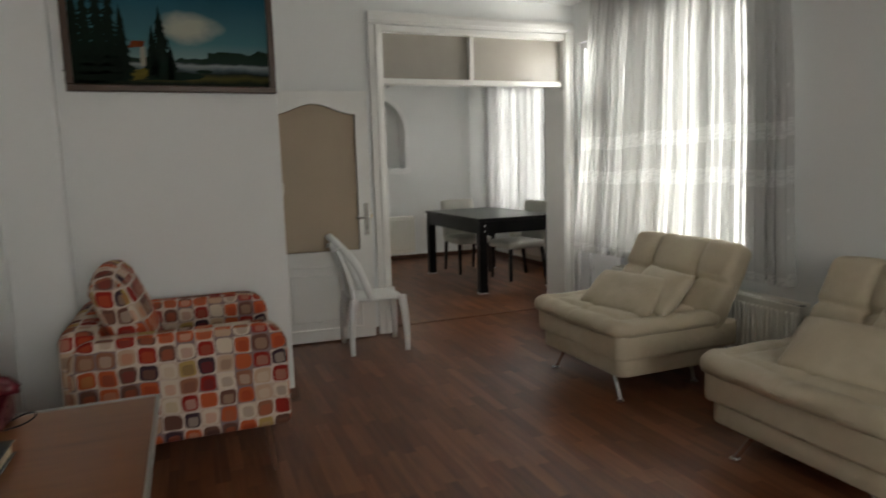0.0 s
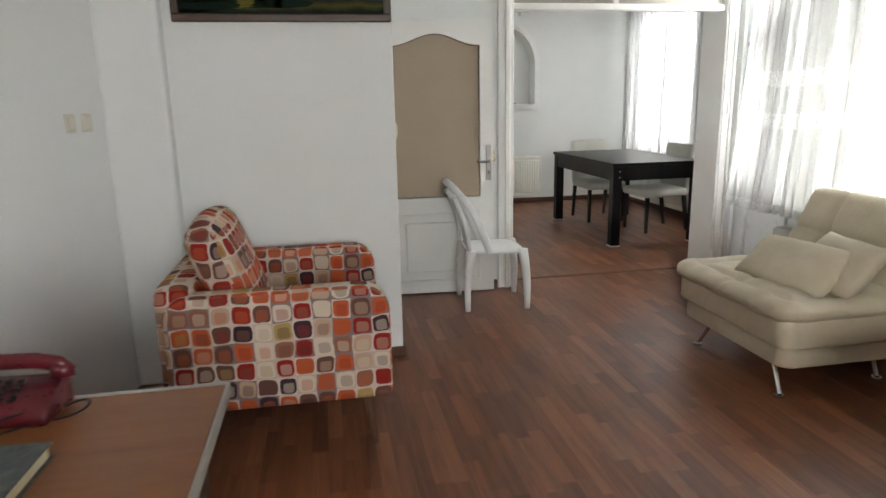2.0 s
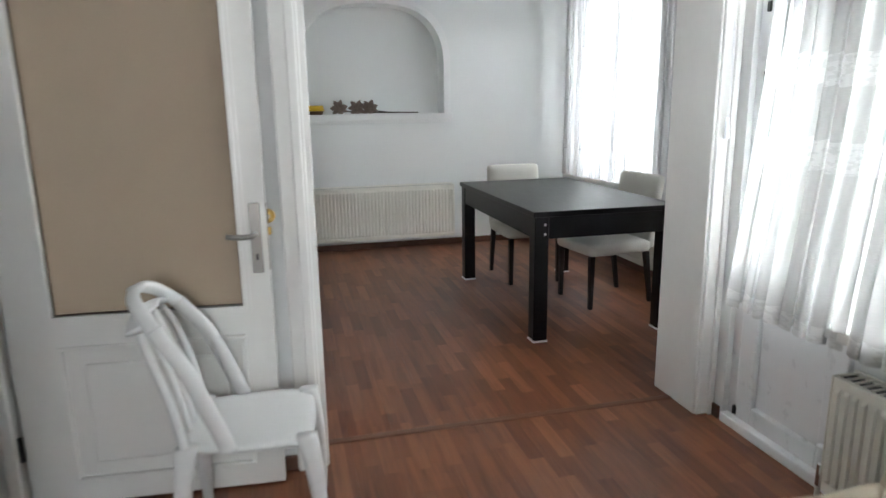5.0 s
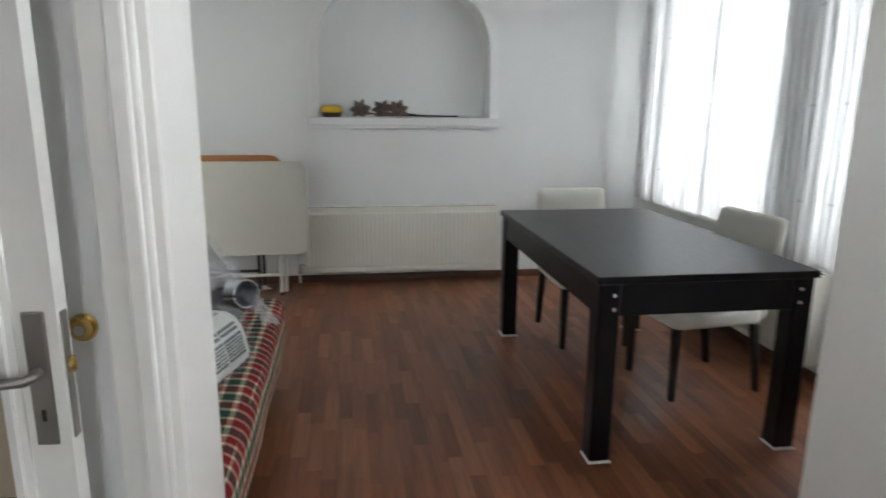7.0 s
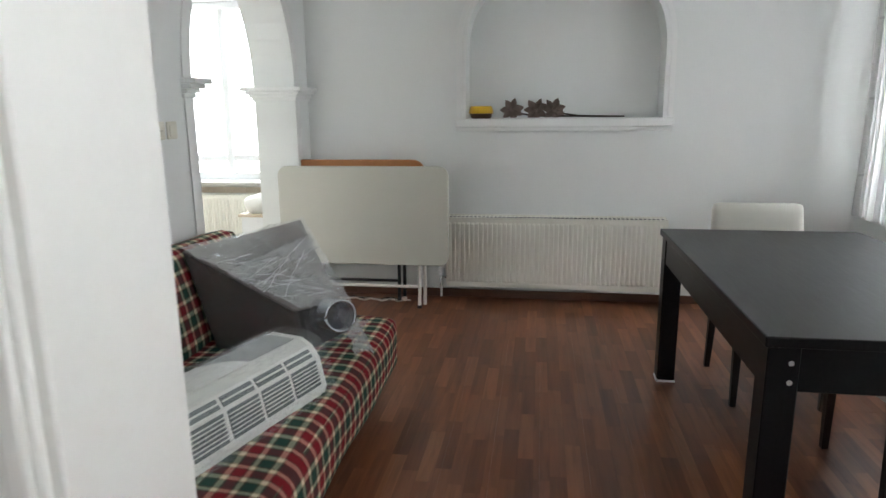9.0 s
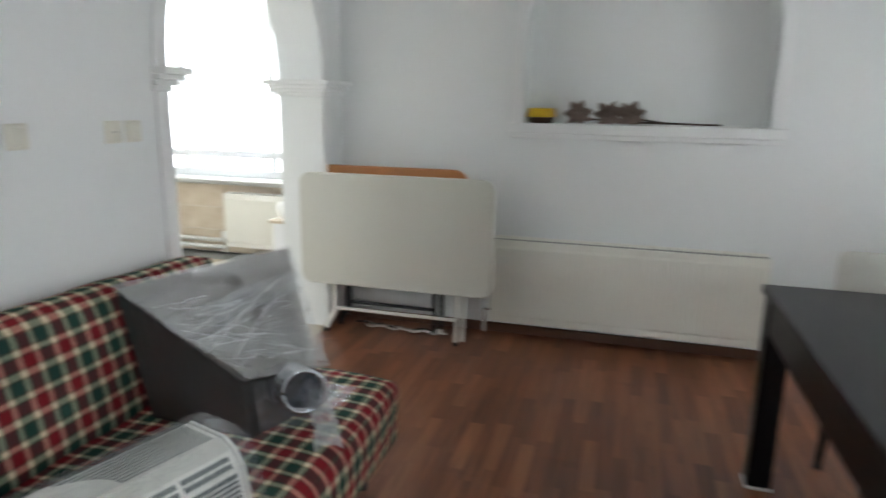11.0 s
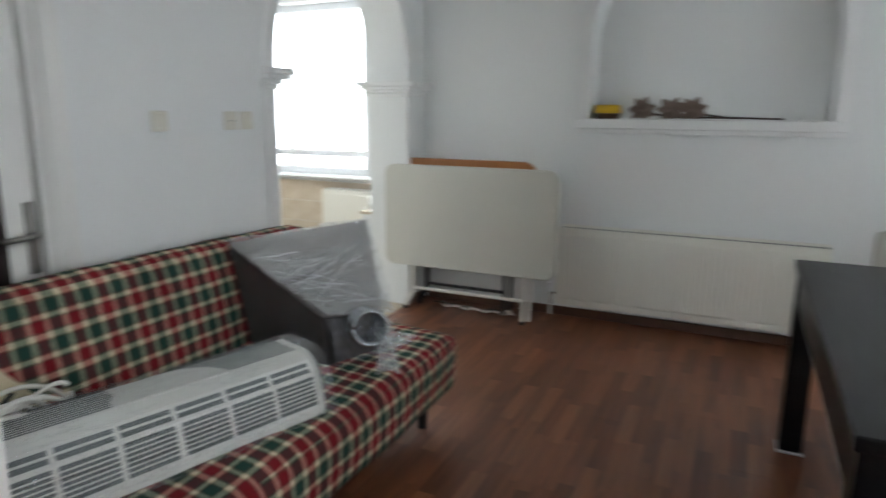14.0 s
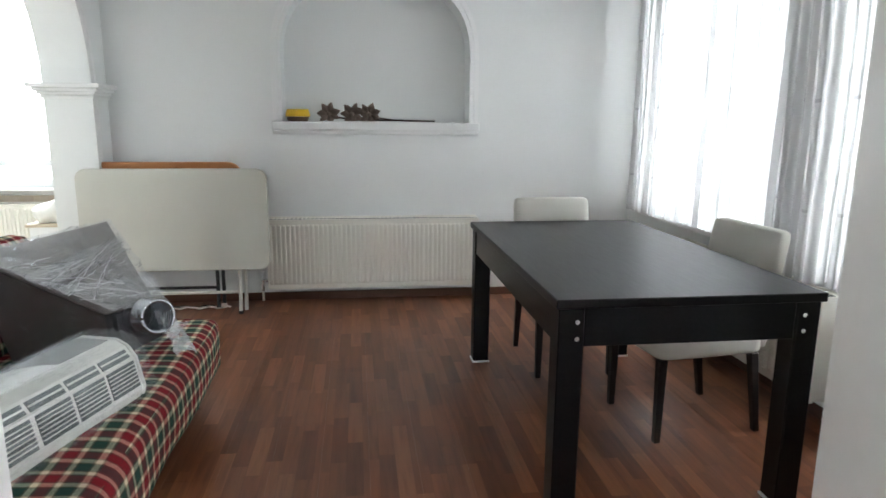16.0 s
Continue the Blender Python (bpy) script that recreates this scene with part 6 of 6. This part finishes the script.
def air_conditioner():
    """Split unit, lying on the seat: length along y, front towards +x."""
    a = thing("air_conditioner", "ivory split air conditioner wrapped in clear film", "air conditioner", pose(1.486, 6.645, 0.432, 0, 0, -17))
    L = 0.90
    prof = [(-0.13, 0.0), (0.115, 0.0), (0.125, 0.03), (0.10, 0.135), (0.07, 0.175), (0.03, 0.195), (-0.10, 0.195), (-0.13, 0.17)]
    body = part("housing", slab(prof, L, "y", -L / 2, 0.012), AC_WHITE, a)
    # slots are dark strips laid on the housing, shade drawn as colour
    for k in range(11):
        x = -0.112 + k * 0.0125
        for y0, y1 in ((-0.43, -0.10), (0.10, 0.43)):
            part("slot", box(x, x + 0.0046, y0, y1, 0.1945, 0.1965), AC_DARK, a)
    part("badge", slab([(min(0.12 * math.cos(t * 0.2618) + 0.03, 0.034), 0.03 + 0.16 * math.sin(t * 0.2618)) for t in range(24)], 0.006, "z", 0.195), AC_WHITE, a, "smooth oval cover")
    part("badge_print", box(-0.075, -0.068, -0.03, 0.03, 0.1995, 0.2003), INK, a)
    slant = Matrix.Translation((0.1125, 0, 0.084)) @ Matrix.Rotation(radians(-13.5), 4, "Y")
    # closed dark plates in place of shaded openings behind the louvres
    for y0, y1 in ((-0.43, -0.30), (-0.285, -0.155), (-0.14, -0.01), (0.01, 0.14), (0.155, 0.285), (0.30, 0.43)):
        bm = box(-0.004, 0.003, y0, y1, -0.042, 0.046)
        bmesh.ops.transform(bm, matrix=slant, verts=bm.verts[:])
        grille = part("grille", bm, AC_DARK, a, "dark plate standing in for a shaded grille opening")
        for k in range(6):
            bm = box(0.001, 0.007, y0, y1, -0.030 + k * 0.0125, -0.0268 + k * 0.0125, 0.0008, 1)
            bmesh.ops.transform(bm, matrix=slant, verts=bm.verts[:])
            part("louvre", bm, AC_WHITE, grille)
    low = Matrix.Translation((0.0865, 0, 0.1545)) @ Matrix.Rotation(radians(-37), 4, "Y")
    for k in range(6):
        y0 = -0.43 + 0.145 * k
        bm = box(-0.003, 0.003, y0, y0 + 0.13, -0.016, 0.016)
        bmesh.ops.transform(bm, matrix=low, verts=bm.verts[:])
        grille = part("grille", bm, AC_DARK, a, "narrow dark plate standing in for a shaded grille opening")
        bm = box(0.001, 0.006, y0, y0 + 0.13, -0.003, 0.003, 0.001, 1)
        bmesh.ops.transform(bm, matrix=low, verts=bm.verts[:])
        part("louvre", bm, AC_WHITE, grille)
    part("end_cap", slab([(x * 1.01, z) for x, z in prof], 0.012, "y", L / 2, 0.004), AC_WHITE, a)
    bm = bmesh.new()
    n, m2 = 40, 10
    path = [(-0.14, 0.06), (-0.142, 0.19), (-0.10, 0.207), (0.03, 0.208), (0.082, 0.185), (0.112, 0.14), (0.138, 0.03), (0.15, 0.006)]
    grid = []
    for i in range(n + 1):
        row = []
        for j in range(22):
            u, v = i / n, j / 21 * (len(path) - 1)
            k = min(int(v), len(path) - 2)
            e = v - k
            x, z = path[k][0] * (1 - e) + path[k + 1][0] * e, path[k][1] * (1 - e) + path[k + 1][1] * e
            d = 0.007 * abs(noise.noise((u * 11, v * 1.2, 5.0)))
            row.append(bm.verts.new((x + d, -L / 2 - 0.01 + (L + 0.055) * u, z + d)))
        grid.append(row)
    for i in range(n):
        for j in range(21):
            bm.faces.new((grid[i][j], grid[i + 1][j], grid[i + 1][j + 1], grid[i][j + 1]))
    smooth(part("stretch_film", bm, THIN_WRAP, a, "clear film round the unit"))


air_conditioner()


def newspaper():
    a, b = Vector((0.0, 0.79, 0.61)).normalized(), Vector((0.04, 0.66, -0.75)).normalized()
    n = a.cross(b).normalized()
    n = n if n.x > 0 else -n
    b = n.cross(a).normalized() * (1 if n.cross(a).z < 0 else -1)
    m = Matrix((a, b, n)).transposed().to_4x4()
    m.translation = Vector((1.195, 6.198, 0.654)) + a * 0.105 + b * 0.13
    p = thing("newspaper", "folded yellowed newspaper leaning on the sofa back", "newspaper", m)
    bm = box(-0.105, 0.105, -0.13, 0.13, -0.005, 0.005, 0.002, 1)
    part("sheet", bm, BOOK_PAGES, p)
    for k in range(9):
        part("print_line", box(-0.09, 0.05 if k % 3 else -0.01, -0.115 + k * 0.011, -0.110 + k * 0.011, 0.0052, 0.0062), GREY_EDGE, p)
    part("headline", box(-0.09, 0.08, 0.01, 0.026, 0.0052, 0.0062), INK, p)
    part("headline", box(-0.09, 0.05, 0.034, 0.046, 0.0052, 0.0062), INK, p)
    part("print_picture", box(-0.09, 0.0, 0.055, 0.115, 0.0052, 0.0062), GREY_EDGE, p)
    for k in range(5):
        part("print_line", box(0.012, 0.09, 0.058 + k * 0.012, 0.063 + k * 0.012, 0.0052, 0.0062), INK, p)


newspaper()


def cable_coil():
    c = thing("cable_coil", "loosely coiled white cable on the sofa seat", "cable", pose(1.265, 6.385, 0.425))
    rnd = random.Random(31)
    for k in range(8):
        tilt, lean = radians(rnd.uniform(-38, 42)), rnd.uniform(-0.25, 0.35)
        ry, rz = rnd.uniform(0.105, 0.165), rnd.uniform(0.055, 0.085)
        cx, cy = rnd.uniform(-0.03, 0.05), rnd.uniform(-0.06, 0.07)
        pts = []
        for q in range(49):
            a = 2 * math.pi * q / 48 * 0.94
            y, z = ry * math.cos(a), rz * math.sin(a) * (1 + 0.12 * math.sin(2 * a + k))
            y, z = y * math.cos(tilt) - z * math.sin(tilt), y * math.sin(tilt) + z * math.cos(tilt)
            pts.append((cx + lean * z + 0.012 * math.sin(a * 0.5 + k), cy + y, max(0.011, 0.145 + z)))
        smooth(part("loop", rod(pts, 0.0062, 8), CABLE_WHITE, c))



cable_coil()


# ---- dining room: folded tables against the wall ----
def folded_table(name, label, m, wide, high, top_mat, leg_mat, low, corner):
    """A folding table stood on its edge; the top faces -y."""
    f = thing(name, label, "table", m)
    pts = []
    for cx, cz, s in ((wide - corner, high - corner, 0), (corner, high - corner, 90), (corner, corner, 180), (wide - corner, corner, 270)):
        for k in range(7):
            a = radians(s + 15 * k)
            pts.append((cx + corner * math.cos(a), cz + low + corner * math.sin(a)))
    part("tabletop", slab(pts, 0.042, "y", 0.0, 0.008), top_mat, f)
    for x, s in ((0.20, -1), (wide - 0.22, 1)):
        for dy in (0.055, 0.105):
            part("leg", rod([(x + 0.03 * (dy > 0.1) * s, dy, high + low - 0.25), (x + 0.03 * (dy > 0.1) * s, dy, 0.12), (x + (0.06 * s if s < 0 else 0.0) + 0.03 * (dy > 0.1) * s, dy - 0.015, 0.012)], 0.013, 10), leg_mat, f)
    part("crossbar", rod([(0.20, 0.055, 0.155), (wide - 0.22, 0.055, 0.155)], 0.011, 10), leg_mat, f)
    part("crossbar", rod([(0.20, 0.105, 0.33), (wide - 0.22, 0.105, 0.33)], 0.011, 10), leg_mat, f)
    for x in (0.14, wide - 0.22):
        part("foot", rod([(x, 0.04, 0.0), (x, 0.04, 0.022)], 0.017, 10), BLACK_RUBBER, f)
    return f


folded_table("folding_table", "pale plastic folding table stood on edge against the wall", pose(0.62, 9.37, 0, 0, 0, 0), 1.228, 0.70, FT_TOP, METAL_WHITE, 0.325, 0.07)
folded_table("folding_table", "orange-brown wooden folding table behind the pale one", pose(0.655, 9.52, 0, 0, 0, 0), 1.01, 0.69, ORANGE_WOOD, BLACK_METAL, 0.37, 0.10)


def floor_cables():
    c = thing("loose_cables", "grey loose cables on the floor under the folded tables", "cable", pose(1.16, 9.62, 0.0))
    rnd = random.Random(9)
    for s in range(3):
        pts, x, y = [], -0.30 + 0.05 * s, -0.02 * s
        for k in range(26):
            x += 0.022
            y += rnd.uniform(-0.02, 0.02)
            pts.append((x, max(-0.09, min(0.09, y)), 0.006 + 0.010 * abs(math.sin(k * 0.5 + s))))
        smooth(part("cord", rod(pts, 0.006, 6), (BLACK_RUBBER, GREY_EDGE, CABLE_WHITE)[s], c))
    part("plug", box(0.30, 0.34, -0.06, -0.03, 0, 0.03, 0.006, 2), CABLE_WHITE, c)


floor_cables()


# ---- niche: tin and dried flowers ----
def tin():
    t = thing("lidded_bowl", "small brown bowl with a yellow rim band", "bowl", pose(2.035, 9.80, NZ0 + 0.005))
    part("body", rod([(0, 0, 0), (0, 0, 0.012), (0, 0, 0.035)], 0.070, 28, 0.082), BROWN_BAND, t)
    smooth(part("lid", rod([(0, 0, 0.036), (0, 0, 0.065), (0, 0, 0.082), (0, 0, 0.088)], 0.090, 32, 0.075), YELLOW, t, "bright yellow lid"))


tin()


def dried_flower(x, length, tilt, seed):
    d = thing("dried_flower", "dried brown flower on a long dark stem", "flower", pose(x, 9.79, NZ0 + 0.008), "dried flowers in the recess")
    part("stem", rod([(0.02, 0, 0.035), (0.18, 0.01, 0.012), (length, 0.02 * (seed % 3), 0.006)], 0.0055, 7), STEM, d)
    rnd = random.Random(seed)
    for k in range(7):
        a = radians(20 + k * 52 + rnd.uniform(-8, 8))
        w = rnd.uniform(0.85, 1.15)
        bm = bmesh.new()
        rows = []
        for i in range(6):
            u = i / 5
            ww = 0.026 * math.sin(math.pi * min(1, u * 0.85 + 0.12)) * w
            c = Vector((0.085 * u * math.cos(a), -0.03 - 0.03 * math.sin(u * 2.4), 0.055 + 0.085 * u * math.sin(a)))
            side = Vector((-math.sin(a), 0, math.cos(a))) * ww
            rows.append([bm.verts.new(c - side), bm.verts.new(c + Vector((0, -0.008, 0))), bm.verts.new(c + side)])
        for p, q in zip(rows, rows[1:]):
            for i in range(2):
                bm.faces.new((p[i], p[i + 1], q[i + 1], q[i]))
        bmesh.ops.solidify(bm, geom=bm.faces[:], thickness=0.003)
        for v in bm.verts:
            v.co.z = max(v.co.z, 0.002)
        part("petal", bm, DRIED, d)
    bm = bmesh.new()
    bmesh.ops.create_icosphere(bm, subdivisions=2, radius=0.016, matrix=Matrix.Translation((0, -0.045, 0.055)))
    part("flower_head", bent(bm, 0.006, 60), DRIED, d)


for x, ln, s in ((2.262, 0.79, 1), (2.43, 0.56, 2), (2.555, 0.455, 3)):
    dried_flower(x, ln, 0, s)


def wall_unit():
    w = thing("wall_unit", "pale wall-mounted heater unit with a chrome knob", "heater", pose(0, 0, 0))
    part("housing", box(2.45, 3.16, 9.60, 9.748, 2.50, 2.70, 0.012, 3), AC_WHITE, w)
    smooth(part("knob", rod([(3.04, 9.62, 2.505), (3.04, 9.62, 2.475), (3.04, 9.62, 2.465)], 0.022, 16, 0.016), CHROME, w))


wall_unit()


# ---- kitchen seen through the arch ----
structure("kitchen_pipe", rod([(-3.1, 11.06, 0.13), (-1.10, 11.06, 0.13)], 0.020, 10), METAL_WHITE, "white heating pipe along the kitchen wall", "pipe")
structure("kitchen_pipe", rod([(-3.1, 11.06, 0.06), (-1.10, 11.06, 0.06)], 0.020, 10), METAL_WHITE, "white heating pipe along the kitchen wall", "pipe")
tagged(smooth(part("white_cloth", bent(cushion(-0.10, 0.20, 10.28, 10.56, 0.52, 0.68, 0.08, 0.02, 8), 0.03, 9), PANEL_WHITE)), "crumpled white cloth on a white cabinet", "cloth")
k = thing("kitchen_cabinet", "low white kitchen cabinet", "cabinet")
part("body", box(-0.12, 0.36, 10.27, 10.68, 0, 0.50, 0.004, 1), PVC, k)
part("worktop", box(-0.14, 0.38, 10.25, 10.70, 0.50, 0.525, 0.004, 2), WTILE, k)


# ---- pieces: laminate boards, tiles ----
def boards():
    root = thing("floor", "red-brown three-strip laminate floor", "floor", kind="structure")
    wide, long = 0.195, 1.285
    bm = box(0, wide - 0.0008, 0, long - 0.0008, -0.011, 0, 0.0006, 1)
    full = bpy.data.meshes.new("plank")
    bm.to_mesh(full)
    bm.free()
    full.materials.append(FLOOR)
    rnd = random.Random(5)
    cut = {}

    def lay(x0, y0, x1, y1):
        if x1 - x0 < 0.02 or y1 - y0 < 0.02:
            return
        key = (round(x1 - x0, 3), round(y1 - y0, 3))
        if key not in cut:
            me = bpy.data.meshes.new("plank")
            b = box(0, key[0] - 0.0003, 0, key[1] - 0.0003, -0.011, 0, 0.0003, 1)
            b.to_mesh(me)
            b.free()
            me.materials.append(FLOOR)
            cut[key] = me
        ob = new("plank", cut[key])
        ob.location = (x0, y0, 0)
        ob.parent = root

    def field(xa, xb, ya, yb, shift):
        col = 0
        x = xa
        while x < xb - 0.01:
            y = ya - [0.0, 0.43, 0.86, 0.21, 0.64][col % 5] - shift
            while y < yb:
                lay(x, max(y, ya), min(x + wide, xb), min(y + long, yb))
                y += long
            x += wide
            col += 1

    field(0.74, 4.60, 5.925, 9.75, 0.0)
    field(-0.43, 3.56, -0.45, 5.925, 0.3)
    bm = bmesh.new()
    box(-2.95, -0.431, -2.0, 5.9, -0.011, 0, bm=bm)
    box(-0.43, 3.56, -2.0, -0.451, -0.011, 0, bm=bm)
    tagged(part("plank_rest", bm, FLOOR, root), kind="stuff")


boards()


def tiles():
    root = thing("kitchen_floor", "cream ceramic tile floor of the kitchen", "floor", kind="structure")
    me = bpy.data.meshes.new("tile")
    b = box(0, 0.326, 0, 0.326, -0.011, 0.0, 0.0015, 1)
    b.to_mesh(me)
    b.free()
    me.materials.append(KTILE)
    for i in range(11):
        for j in range(12):
            x, y = 0.74 - 0.33 * (i + 1), 7.2 + 0.33 * j
            if y < 9.1 and x < -1.6:
                continue
            if x + 0.326 > 0.74 or y + 0.326 > 11.11:
                continue
            ob = new("tile", me)
            ob.location = (x, y, 0.001)
            ob.parent = root
    wroot = thing("kitchen_wall_tiles", "beige ceramic wall tiles below the kitchen window", "tiles", kind="structure")
    me = bpy.data.meshes.new("tile")
    b = box(0, 0.327, -0.008, 0, 0, 0.217, 0.0015, 1)
    b.to_mesh(me)
    b.free()
    me.materials.append(WTILE)
    for i in range(10):
        for j in range(3):
            ob = new("tile", me)
            ob.location = (-2.75 + 0.33 * i, 11.099, 0.004 + 0.22 * j)
            ob.parent = wroot


tiles()
